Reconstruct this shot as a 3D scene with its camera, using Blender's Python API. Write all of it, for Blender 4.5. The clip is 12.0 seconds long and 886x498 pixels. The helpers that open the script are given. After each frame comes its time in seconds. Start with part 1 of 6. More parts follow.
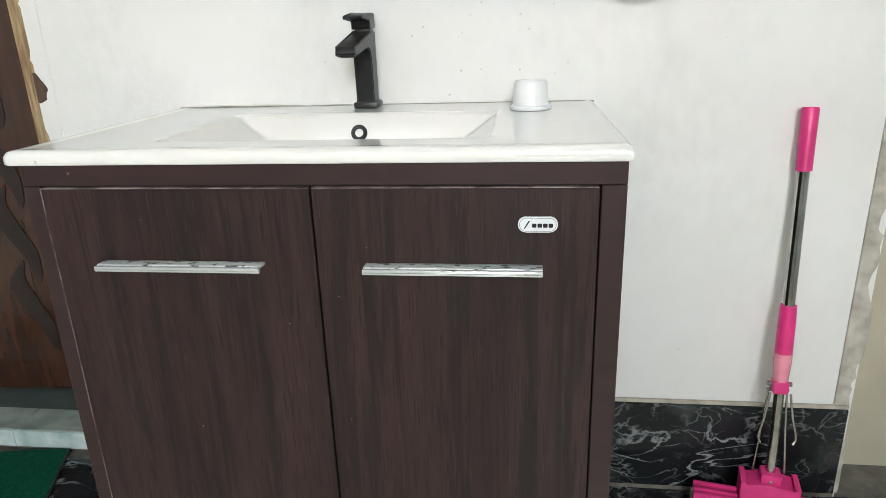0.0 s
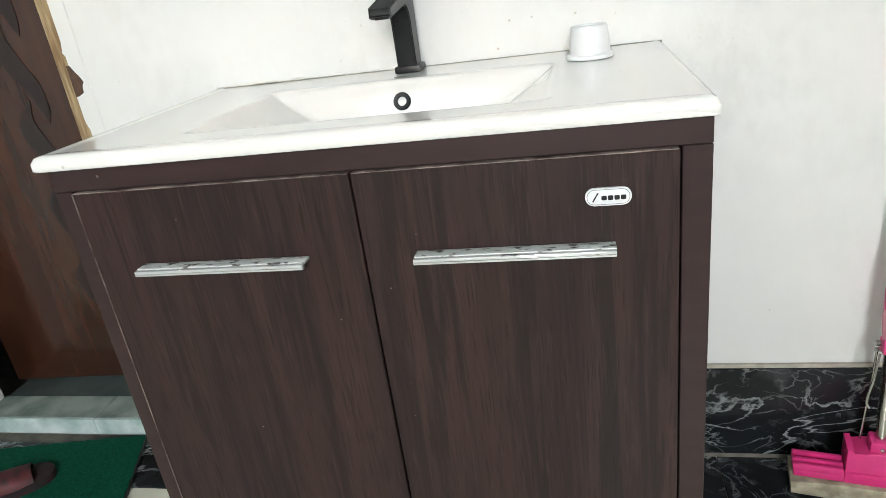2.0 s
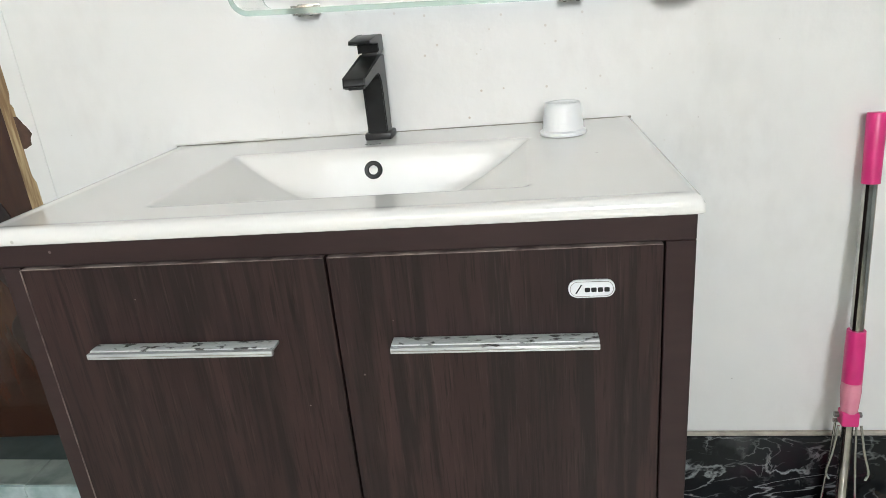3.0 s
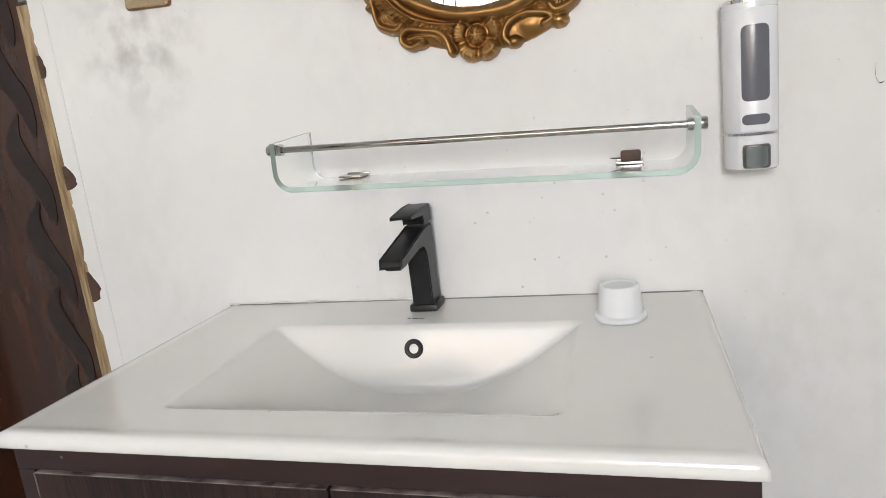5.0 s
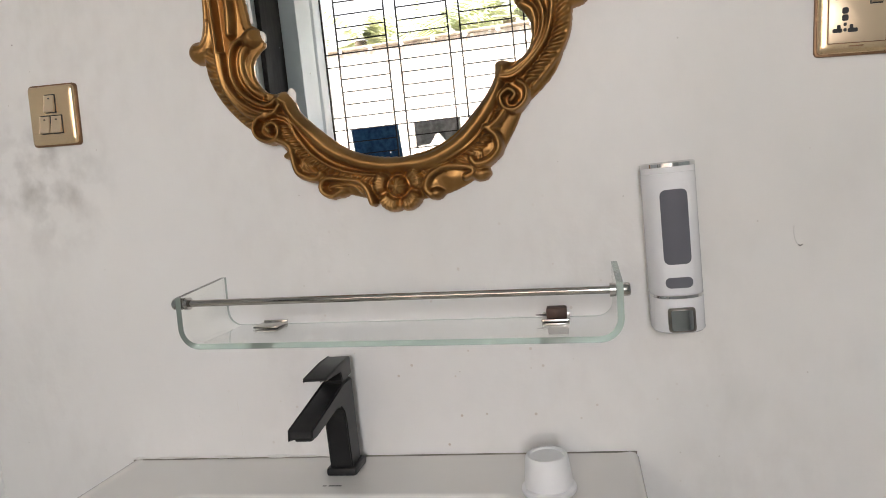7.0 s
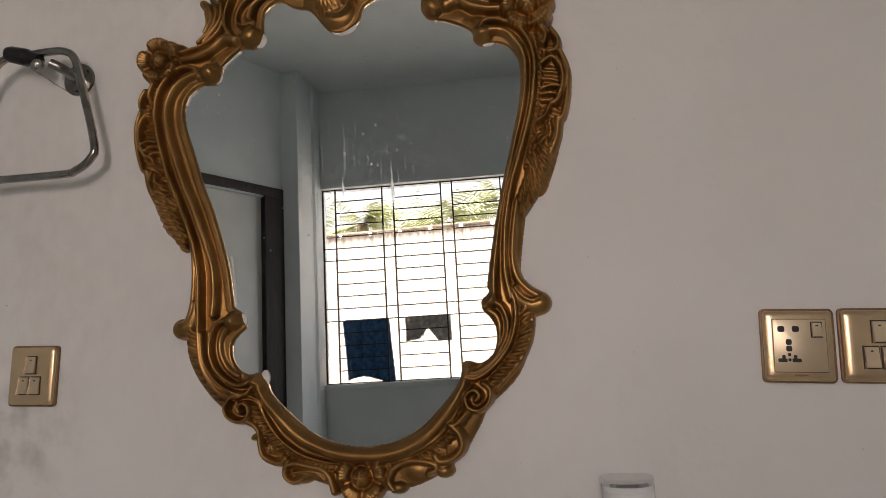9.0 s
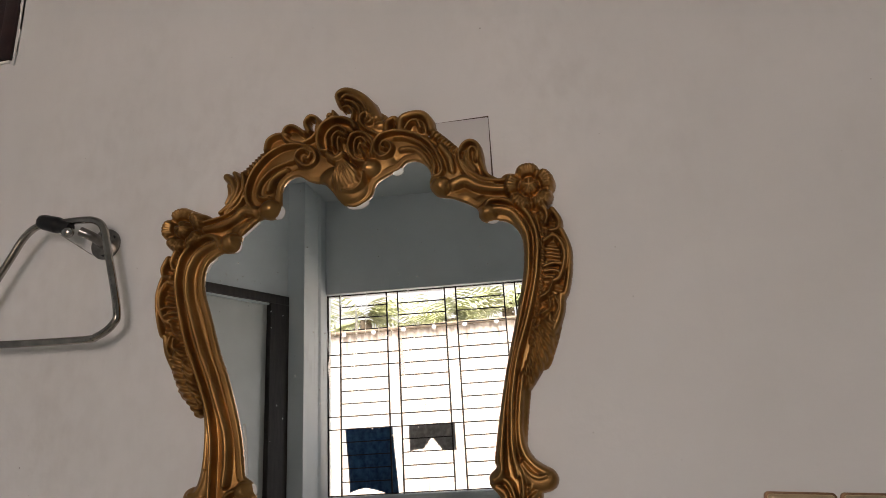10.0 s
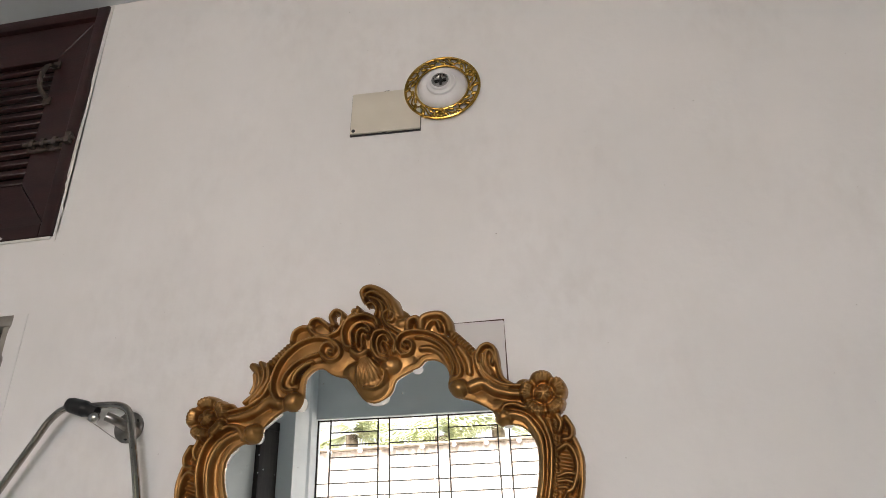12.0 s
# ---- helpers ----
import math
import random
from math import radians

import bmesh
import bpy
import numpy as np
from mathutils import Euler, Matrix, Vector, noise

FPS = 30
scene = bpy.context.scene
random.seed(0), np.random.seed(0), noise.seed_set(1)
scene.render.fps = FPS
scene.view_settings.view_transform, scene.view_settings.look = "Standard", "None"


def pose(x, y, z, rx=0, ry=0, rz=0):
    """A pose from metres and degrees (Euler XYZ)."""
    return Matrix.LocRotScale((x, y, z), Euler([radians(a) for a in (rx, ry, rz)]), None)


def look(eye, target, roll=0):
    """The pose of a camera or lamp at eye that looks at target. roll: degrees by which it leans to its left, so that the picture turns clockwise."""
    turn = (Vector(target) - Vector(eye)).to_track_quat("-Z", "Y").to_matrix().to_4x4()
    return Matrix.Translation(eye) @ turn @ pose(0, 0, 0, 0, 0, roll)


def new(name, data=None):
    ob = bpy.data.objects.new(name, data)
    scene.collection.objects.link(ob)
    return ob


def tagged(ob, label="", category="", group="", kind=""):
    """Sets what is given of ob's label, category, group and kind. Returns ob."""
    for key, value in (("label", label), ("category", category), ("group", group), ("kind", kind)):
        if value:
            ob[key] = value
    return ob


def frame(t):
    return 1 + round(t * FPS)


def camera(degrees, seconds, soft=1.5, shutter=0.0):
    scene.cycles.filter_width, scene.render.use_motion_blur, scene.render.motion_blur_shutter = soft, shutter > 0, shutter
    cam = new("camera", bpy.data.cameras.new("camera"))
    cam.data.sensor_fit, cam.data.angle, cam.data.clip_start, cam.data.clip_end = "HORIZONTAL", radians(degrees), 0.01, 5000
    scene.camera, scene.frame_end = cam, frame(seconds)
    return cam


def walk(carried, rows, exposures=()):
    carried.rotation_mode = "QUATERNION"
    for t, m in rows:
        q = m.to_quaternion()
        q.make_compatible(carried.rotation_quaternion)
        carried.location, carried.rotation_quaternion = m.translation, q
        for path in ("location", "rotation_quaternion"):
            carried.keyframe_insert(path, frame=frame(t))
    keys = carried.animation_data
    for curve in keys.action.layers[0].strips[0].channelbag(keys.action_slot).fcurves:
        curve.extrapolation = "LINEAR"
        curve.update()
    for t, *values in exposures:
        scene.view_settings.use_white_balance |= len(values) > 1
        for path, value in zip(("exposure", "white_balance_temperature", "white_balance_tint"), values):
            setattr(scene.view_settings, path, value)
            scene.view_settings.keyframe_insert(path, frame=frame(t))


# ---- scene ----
cam = camera(68.0, 12.0, 0.7)
PATH = [
    (0, (0.681, -1.262, 0.989), (0.438, 0.616, 0.346), -1.9),
    (0.5, (0.68, -1.259, 0.98), (0.371, 0.583, 0.266), -2.7),
    (1, (0.683, -1.249, 0.989), (0.35, 0.583, 0.261), -4.3),
    (1.5, (0.68, -1.221, 0.998), (0.32, 0.595, 0.241), -5.8),
    (2, (0.675, -1.166, 0.995), (0.243, 0.63, 0.229), -8.0),
    (2.5, (0.671, -1.14, 1.01), (0.312, 0.665, 0.226), -7.5),
    (3, (0.639, -1.128, 1.047), (0.366, 0.73, 0.357), -5.3),
    (3.5, (0.618, -1.111, 1.088), (0.364, 0.789, 0.518), -5.6),
    (3.7, (0.609, -1.104, 1.107), (0.3, 0.81, 0.617), -7.3),
    (5.3, (0.729, -0.982, 1.168), (0.148, 0.888, 0.759), -6.3),
    (5.5, (0.73, -0.975, 1.183), (0.14, 0.891, 0.771), -6.6),
    (6, (0.715, -0.969, 1.201), (0.014, 0.877, 0.879), -5.4),
    (6.5, (0.753, -0.952, 1.218), (0.157, 0.939, 0.957), -5.3),
    (7, (0.759, -0.923, 1.243), (0.34, 1.024, 1.063), -5.9),
    (7.5, (0.754, -0.922, 1.286), (0.35, 1.037, 1.294), -4.4),
    (7.7, (0.764, -0.922, 1.303), (0.385, 1.041, 1.364), -4.3),
    (9.5, (0.824, -0.979, 1.466), (0.47, 0.932, 1.939), -2.9),
    (10, (0.829, -1.013, 1.527), (0.486, 0.866, 2.12), -3.3),
    (10.5, (0.832, -1.014, 1.563), (0.323, 0.848, 2.083), -2.2),
    (11, (0.828, -1.018, 1.592), (0.361, 0.84, 2.167), -1.3),
    (11.5, (0.818, -1.08, 1.648), (0.404, 0.744, 2.355), -1.9),
    (12, (0.806, -1.146, 1.662), (0.531, 0.627, 2.544), -2.2),
]
EXPOSURES = [(0.0, 2.9, 6200, 5), (1.0, 3.06, 6200, 5), (2.0, 3.06, 6200, 5), (3.0, 2.83, 6200, 5.5), (3.5, 2.84, 6200, 6), (5.5, 2.6, 6350, 12), (6.5, 2.6, 6350, 12), (7.0, 2.15, 6520, 13.5), (7.5, 1.33, 6800, 17),
             (9.5, 1.26, 6920, 19), (10.5, 1.22, 6920, 19), (11.5, 1.17, 6860, 19), (12.0, 1.97, 6500, 15)]
walk(cam, [(t, look(eye, target, roll)) for t, eye, target, roll in PATH], EXPOSURES)

# ---- light ----
world = bpy.data.worlds.new("world")
scene.world = world
world.use_nodes = True
_wn = world.node_tree.nodes
_sky = _wn.new("ShaderNodeTexSky")
_sky.sky_type, _sky.sun_disc = "NISHITA", False
_sky.dust_density, _sky.air_density, _sky.ozone_density = 9.0, 1.0, 0.0
_sky.sun_elevation, _sky.sun_rotation = radians(58), radians(20)
_haze = _wn.new("ShaderNodeHueSaturation")  # hot white haze takes the blue out of the sky
_haze.inputs["Saturation"].default_value, _haze.inputs["Value"].default_value = 0.08, 1.7
world.node_tree.links.new(_sky.outputs[0], _haze.inputs["Color"])
world.node_tree.links.new(_haze.outputs[0], _wn["Background"].inputs[0])
_wn["Background"].inputs[1].default_value = 0.15

sun = new("sun", bpy.data.lights.new("sun", "SUN"))
sun.data.energy, sun.data.angle, sun.data.color = 5.0, radians(0.5), (1.0, 0.95, 0.88)
sun.matrix_world = look((0, 0, 10), (0.8, -5.5, 0))

CEIL = 3.42
# daylight standing in the far part of the window's opening
day = new("window_daylight", bpy.data.lights.new("window_daylight", "AREA"))
day.data.shape, day.data.size, day.data.size_y, day.data.energy = "RECTANGLE", 0.55, 1.00, 5.2
day.data.color = (0.97, 0.98, 1.0)
day.matrix_world = look((1.05, -3.61, 1.90), (-0.2, 0, 0.8))
day.data.spread = radians(130)

# ---- materials ----


def mat(name, base, rough=0.5, metal=0.0, second=None, scale=6.0, detail=5.0, stretch=(1, 1, 1), bump=0.0, bump_scale=80.0, spec=0.5, lo=0.35, hi=0.65, rough_var=0.0, coat=0.0):
    m = bpy.data.materials.new(name)
    m.use_nodes = True
    nt = m.node_tree
    b = nt.nodes["Principled BSDF"]
    b.inputs["Base Color"].default_value = (*base, 1)
    b.inputs["Roughness"].default_value = rough
    b.inputs["Metallic"].default_value = metal
    b.inputs["Specular IOR Level"].default_value = spec
    b.inputs["Coat Weight"].default_value = coat
    b.inputs["Coat Roughness"].default_value = 0.08
    co = nt.nodes.new("ShaderNodeTexCoord")
    mp = nt.nodes.new("ShaderNodeMapping")
    mp.inputs["Scale"].default_value = stretch
    nt.links.new(co.outputs["Object"], mp.inputs[0])
    if second:
        n1 = nt.nodes.new("ShaderNodeTexNoise")
        n1.inputs["Scale"].default_value, n1.inputs["Detail"].default_value = scale, detail
        nt.links.new(mp.outputs[0], n1.inputs["Vector"])
        r = nt.nodes.new("ShaderNodeMapRange")
        r.inputs[1].default_value, r.inputs[2].default_value = lo, hi
        nt.links.new(n1.outputs[0], r.inputs[0])
        mx = nt.nodes.new("ShaderNodeMix")
        mx.data_type = "RGBA"
        mx.inputs["A"].default_value, mx.inputs["B"].default_value = (*base, 1), (*second, 1)
        nt.links.new(r.outputs[0], mx.inputs["Factor"])
        nt.links.new(mx.outputs["Result"], b.inputs["Base Color"])
        mx.name = "tone"
        if rough_var:
            rr = nt.nodes.new("ShaderNodeMapRange")
            rr.inputs[3].default_value, rr.inputs[4].default_value = rough - rough_var, rough + rough_var
            nt.links.new(n1.outputs[0], rr.inputs[0])
            nt.links.new(rr.outputs[0], b.inputs["Roughness"])
    if bump:
        n2 = nt.nodes.new("ShaderNodeTexNoise")
        n2.inputs["Scale"].default_value, n2.inputs["Detail"].default_value = bump_scale, 4
        nt.links.new(mp.outputs[0], n2.inputs["Vector"])
        bp = nt.nodes.new("ShaderNodeBump")
        bp.inputs["Strength"].default_value, bp.inputs["Distance"].default_value = bump, 0.002
        nt.links.new(n2.outputs[0], bp.inputs["Height"])
        nt.links.new(bp.outputs[0], b.inputs["Normal"])
    return m


def overlay(m, factor_socket, colour):
    """Mixes a stain colour over a material's tone by a factor."""
    nt = m.node_tree
    b = nt.nodes["Principled BSDF"]
    old = b.inputs["Base Color"].links[0].from_socket
    mx = nt.nodes.new("ShaderNodeMix")
    mx.data_type = "RGBA"
    nt.links.new(old, mx.inputs["A"])
    mx.inputs["B"].default_value = (*colour, 1)
    nt.links.new(factor_socket, mx.inputs["Factor"])
    nt.links.new(mx.outputs["Result"], b.inputs["Base Color"])


def math_node(nt, op, a, b=None):
    n = nt.nodes.new("ShaderNodeMath")
    n.operation, n.use_clamp = op, op == "MULTIPLY"
    for k, v in enumerate((a, b)):
        if v is None:
            continue
        if isinstance(v, (int, float)):
            n.inputs[k].default_value = v
        else:
            nt.links.new(v, n.inputs[k])
    return n.outputs[0]


def ranged(nt, sock, lo, hi, a=0.0, b=1.0):
    r = nt.nodes.new("ShaderNodeMapRange")
    r.inputs[1].default_value, r.inputs[2].default_value, r.inputs[3].default_value, r.inputs[4].default_value = lo, hi, a, b
    nt.links.new(sock, r.inputs[0])
    return r.outputs[0]


def noise_node(nt, scale, detail=3.0, stretch=(1, 1, 1), at=(0, 0, 0)):
    co, mp, n = nt.nodes.new("ShaderNodeTexCoord"), nt.nodes.new("ShaderNodeMapping"), nt.nodes.new("ShaderNodeTexNoise")
    mp.inputs["Scale"].default_value, mp.inputs["Location"].default_value = stretch, at
    n.inputs["Scale"].default_value, n.inputs["Detail"].default_value = scale, detail
    nt.links.new(co.outputs["Object"], mp.inputs[0])
    nt.links.new(mp.outputs[0], n.inputs["Vector"])
    return n.outputs[0]


def near_spot(nt, x, y, z, radius):
    """1 at a place of the wall, falling to 0 at the radius."""
    co, d = nt.nodes.new("ShaderNodeTexCoord"), nt.nodes.new("ShaderNodeVectorMath")
    d.operation = "DISTANCE"
    nt.links.new(co.outputs["Object"], d.inputs[0])
    d.inputs[1].default_value = (x, y, z)
    return ranged(nt, d.outputs["Value"], 0.0, radius, 1.0, 0.0)


def specks(nt, scale, size, share):
    """Small scattered flecks."""
    co, v = nt.nodes.new("ShaderNodeTexCoord"), nt.nodes.new("ShaderNodeTexVoronoi")
    v.inputs["Scale"].default_value = scale
    nt.links.new(co.outputs["Object"], v.inputs["Vector"])
    dot = ranged(nt, v.outputs["Distance"], size, size * 0.6)
    sep = nt.nodes.new("ShaderNodeSeparateColor")
    nt.links.new(v.outputs["Color"], sep.inputs[0])
    keep = ranged(nt, sep.outputs[0], 1 - share, 1 - share + 0.02)
    return math_node(nt, "MULTIPLY", dot, keep)


# painted plaster of the basin wall, with smudges, splashes and flecks
PAINT = mat("white_paint", (0.80, 0.79, 0.775), 0.55, second=(0.74, 0.73, 0.71), scale=2.2, bump=0.35, bump_scale=55, spec=0.3)
_nt = PAINT.node_tree
_smudge = math_node(_nt, "MULTIPLY", near_spot(_nt, -0.090, 0, 1.330, 0.150), ranged(_nt, noise_node(_nt, 22, 6), 0.44, 0.78))
overlay(PAINT, math_node(_nt, "MULTIPLY", _smudge, 0.8), (0.20, 0.18, 0.16))
_low = math_node(_nt, "MULTIPLY", near_spot(_nt, 0.55, 0, 0.88, 0.42), specks(_nt, 46, 0.12, 0.42))
overlay(PAINT, math_node(_nt, "MULTIPLY", _low, 0.75), (0.45, 0.36, 0.28))
overlay(PAINT, math_node(_nt, "MULTIPLY", specks(_nt, 19, 0.035, 0.12), 0.7), (0.25, 0.22, 0.2))
_fade = math_node(_nt, "MULTIPLY", near_spot(_nt, 1.02, 0, 0.9, 0.5), ranged(_nt, noise_node(_nt, 9, 6, (1, 1, 0.5)), 0.52, 0.75))
overlay(PAINT, math_node(_nt, "MULTIPLY", _fade, 0.3), (0.45, 0.43, 0.4))
_grime = math_node(_nt, "MULTIPLY", ranged(_nt, noise_node(_nt, 3.2, 8, (1, 1, 0.7), (3, 1, 6)), 0.45, 0.75), ranged(_nt, noise_node(_nt, 34, 6, (1, 1, 0.6), (1, 2, 9)), 0.40, 0.70))
overlay(PAINT, math_node(_nt, "MULTIPLY", _grime, 0.22), (0.42, 0.38, 0.34))
overlay(PAINT, math_node(_nt, "MULTIPLY", specks(_nt, 60, 0.09, 0.05), 0.35), (0.35, 0.31, 0.27))

GREY_PAINT = mat("grey_blue_paint", (0.66, 0.715, 0.74), 0.6, second=(0.60, 0.66, 0.685), scale=3, bump=0.3, bump_scale=40, spec=0.3)
CEILING = mat("ceiling_paint", (0.62, 0.66, 0.67), 0.7, second=(0.56, 0.60, 0.61), scale=3, spec=0.2)
CEMENT = mat("bare_cement", (0.33, 0.31, 0.27), 0.9, second=(0.2, 0.185, 0.16), scale=25, bump=0.9, bump_scale=60, spec=0.2)
PLASTER = mat("raw_plaster", (0.55, 0.52, 0.46), 0.85, second=(0.36, 0.33, 0.28), scale=30, bump=0.9, bump_scale=60, spec=0.2)
WHITE_PLASTER = mat("white_plaster_edge", (0.78, 0.77, 0.75), 0.7, second=(0.66, 0.63, 0.58), scale=25, bump=0.8, bump_scale=60, spec=0.2)
RAW_WOOD = mat("raw_wood", (0.42, 0.31, 0.17), 0.7, second=(0.20, 0.12, 0.055), scale=40, stretch=(4, 4, 0.4), bump=0.5, bump_scale=40)
BEIGE = mat("beige_wall", (0.52, 0.47, 0.36), 0.7, second=(0.42, 0.37, 0.28), scale=4, bump=0.3)
CERAMIC = mat("glazed_ceramic", (0.82, 0.80, 0.77), 0.09, second=(0.78, 0.755, 0.72), scale=3, coat=0.5)
overlay(CERAMIC, math_node(CERAMIC.node_tree, "MULTIPLY", specks(CERAMIC.node_tree, 22, 0.06, 0.10), 0.5), (0.35, 0.32, 0.28))
def wenge():
    m = mat("wenge_laminate", (0.041, 0.0205, 0.0185), 0.45, second=(0.026, 0.0130, 0.0120), scale=2.2, detail=6, stretch=(9, 9, 0.9), lo=0.35, hi=0.65, bump=0.2, bump_scale=9, rough_var=0.06, spec=0.3)
    nt = m.node_tree
    # growth figure, then short dark pores
    fig = nt.nodes.new("ShaderNodeTexNoise")
    co, mp = nt.nodes.new("ShaderNodeTexCoord"), nt.nodes.new("ShaderNodeMapping")
    mp.inputs["Scale"].default_value = (30, 30, 1.3)
    nt.links.new(co.outputs["Object"], mp.inputs[0])
    fig.inputs["Scale"].default_value, fig.inputs["Detail"].default_value, fig.inputs["Distortion"].default_value = 1.6, 8, 1.2
    nt.links.new(mp.outputs[0], fig.inputs["Vector"])
    overlay(m, math_node(nt, "MULTIPLY", ranged(nt, fig.outputs[0], 0.48, 0.60), 0.85), (0.014, 0.0085, 0.008))
    overlay(m, math_node(nt, "MULTIPLY", ranged(nt, noise_node(nt, 5.0, 4, (75, 75, 3.6), (2, 5, 1)), 0.54, 0.66), 0.8), (0.012, 0.0065, 0.006))
    overlay(m, math_node(nt, "MULTIPLY", ranged(nt, noise_node(nt, 5.0, 4, (60, 60, 3.0), (9, 1, 4)), 0.60, 0.72), 0.28), (0.085, 0.050, 0.043))
    overlay(m, math_node(nt, "MULTIPLY", specks(nt, 26, 0.04, 0.22), 0.7), (0.25, 0.2, 0.19))
    return m


WOOD = wenge()
WOOD_PLAIN = mat("wenge_edge", (0.036, 0.0185, 0.0175), 0.42, second=(0.027, 0.0140, 0.0135), scale=8, stretch=(1, 1, 6), spec=0.35)
overlay(WOOD_PLAIN, math_node(WOOD_PLAIN.node_tree, "MULTIPLY", specks(WOOD_PLAIN.node_tree, 22, 0.05, 0.3), 0.6), (0.25, 0.2, 0.19))
EDGING = mat("pale_edging", (0.34, 0.27, 0.24), 0.5, second=(0.08, 0.05, 0.05), scale=40)
# near-black colour put where only shade darkens a gap or recess
DARK = mat("shade_black", (0.008, 0.007, 0.007), 0.8, second=(0.012, 0.01, 0.01), scale=9)
CHROME = mat("chrome", (0.72, 0.72, 0.72), 0.12, 1.0, second=(0.62, 0.61, 0.60), scale=18)
STEEL = mat("brushed_steel", (0.56, 0.54, 0.51), 0.24, 1.0, second=(0.46, 0.44, 0.41), scale=30)
DARK_STEEL = mat("tarnished_steel", (0.30, 0.28, 0.26), 0.28, 1.0, second=(0.18, 0.165, 0.15), scale=40)
FLAKED = mat("flaked_chrome_top", (0.62, 0.63, 0.62), 0.45, 0.25, second=(0.06, 0.055, 0.05), scale=130, detail=8, stretch=(0.5, 1, 1), lo=0.55, hi=0.62, bump=1.0, bump_scale=160)
RUSTED = mat("dull_rusted_steel", (0.12, 0.10, 0.085), 0.5, 0.7, second=(0.06, 0.045, 0.035), scale=60, bump=0.6)
WORN = mat("flaking_chrome", (0.82, 0.83, 0.83), 0.22, 0.6, second=(0.16, 0.15, 0.14), scale=60, detail=9, stretch=(0.5, 2, 2), lo=0.64, hi=0.69, bump=0.9, bump_scale=90)
BLACK = mat("matt_black_metal", (0.007, 0.007, 0.008), 0.36, 0.0, second=(0.014, 0.014, 0.014), scale=40, spec=0.4)
GOLD = mat("antique_gold_paint", (0.39, 0.212, 0.072), 0.38, 0.88, second=(0.25, 0.130, 0.041), scale=14, bump=0.06, bump_scale=160, rough_var=0.04)
BRIGHT_GOLD = mat("bright_gold", (0.60, 0.37, 0.075), 0.24, 0.95, second=(0.32, 0.18, 0.03), scale=30)
ROSE = mat("champagne_metal", (0.78, 0.58, 0.36), 0.26, 0.8, second=(0.72, 0.52, 0.32), scale=9)
ROSE_LIGHT = mat("champagne_face", (0.72, 0.58, 0.40), 0.35, 0.6, second=(0.66, 0.52, 0.36), scale=9)
ROSE_DARK = mat("champagne_edge", (0.26, 0.145, 0.075), 0.45, 0.6, second=(0.15, 0.08, 0.04), scale=60)
WHITE_PLASTIC = mat("white_plastic", (0.80, 0.80, 0.815), 0.22, second=(0.77, 0.77, 0.79), scale=6)
GREY_WINDOW = mat("smoky_plastic", (0.13, 0.13, 0.15), 0.14, second=(0.16, 0.16, 0.18), scale=6)
CUP_WHITE = mat("milky_plastic", (0.82, 0.82, 0.82), 0.3, second=(0.78, 0.78, 0.79), scale=12)
PORCELAIN = mat("lamp_porcelain", (0.72, 0.72, 0.72), 0.3, second=(0.62, 0.61, 0.6), scale=20)
PINK = mat("pink_plastic", (0.72, 0.035, 0.22), 0.35, second=(0.62, 0.03, 0.18), scale=20)
CLEAR_PINK = mat("pale_pink_plastic", (0.78, 0.30, 0.38), 0.25, second=(0.7, 0.22, 0.32), scale=20)
SPONGE = mat("worn_sponge", (0.50, 0.44, 0.32), 0.95, second=(0.30, 0.26, 0.19), scale=40, bump=1.0, bump_scale=140, spec=0.1)
GREEN = mat("green_fibre_mat", (0.006, 0.085, 0.045), 0.95, second=(0.003, 0.05, 0.027), scale=160, bump=1.0, bump_scale=260, spec=0.1)
CREAM_TILE = mat("cream_marble_tile", (0.66, 0.64, 0.54), 0.18, second=(0.50, 0.47, 0.36), scale=5, detail=8, lo=0.5, hi=0.75)
STEP_TILE = mat("pale_green_tile", (0.34, 0.39, 0.35), 0.22, second=(0.17, 0.21, 0.19), scale=13, detail=7)
STEP_FACE = mat("white_marble_tile", (0.74, 0.82, 0.80), 0.25, second=(0.40, 0.52, 0.50), scale=16, detail=7)
DARK_STEP = mat("teal_floor_tile", (0.085, 0.11, 0.105), 0.25, second=(0.05, 0.068, 0.064), scale=7, detail=7)
GROUT = mat("dark_grout", (0.20, 0.18, 0.15), 0.9, second=(0.12, 0.11, 0.09), scale=30)
TAN_GROUT = mat("tan_grout", (0.50, 0.45, 0.38), 0.9, second=(0.36, 0.32, 0.27), scale=40, bump=0.6)
DOOR_WOOD = mat("lacquered_brown_door", (0.068, 0.025, 0.013), 0.25, second=(0.040, 0.0155, 0.0085), scale=5, detail=8, stretch=(5, 5, 0.9), coat=0.4, bump=0.15)
DOOR_DARK = mat("dark_inlay", (0.020, 0.011, 0.009), 0.3, second=(0.030, 0.016, 0.012), scale=30)
MAHOGANY = mat("dark_mahogany", (0.034, 0.0115, 0.0105), 0.36, second=(0.02, 0.007, 0.0065), scale=6, detail=7, stretch=(1, 1, 5), bump=0.2, spec=0.45)
BLACK_WOOD = mat("black_stained_wood", (0.022, 0.017, 0.015), 0.6, second=(0.04, 0.032, 0.028), scale=14, stretch=(4, 4, 0.5), bump=0.4)
COVER = mat("ivory_cover_plate", (0.66, 0.62, 0.52), 0.5, second=(0.61, 0.57, 0.47), scale=6)
PATCH = mat("painted_cover_plate", (0.68, 0.655, 0.64), 0.5, second=(0.62, 0.60, 0.585), scale=6)
BROWN = mat("rusty_brown", (0.09, 0.045, 0.028), 0.6, second=(0.05, 0.024, 0.014), scale=60)
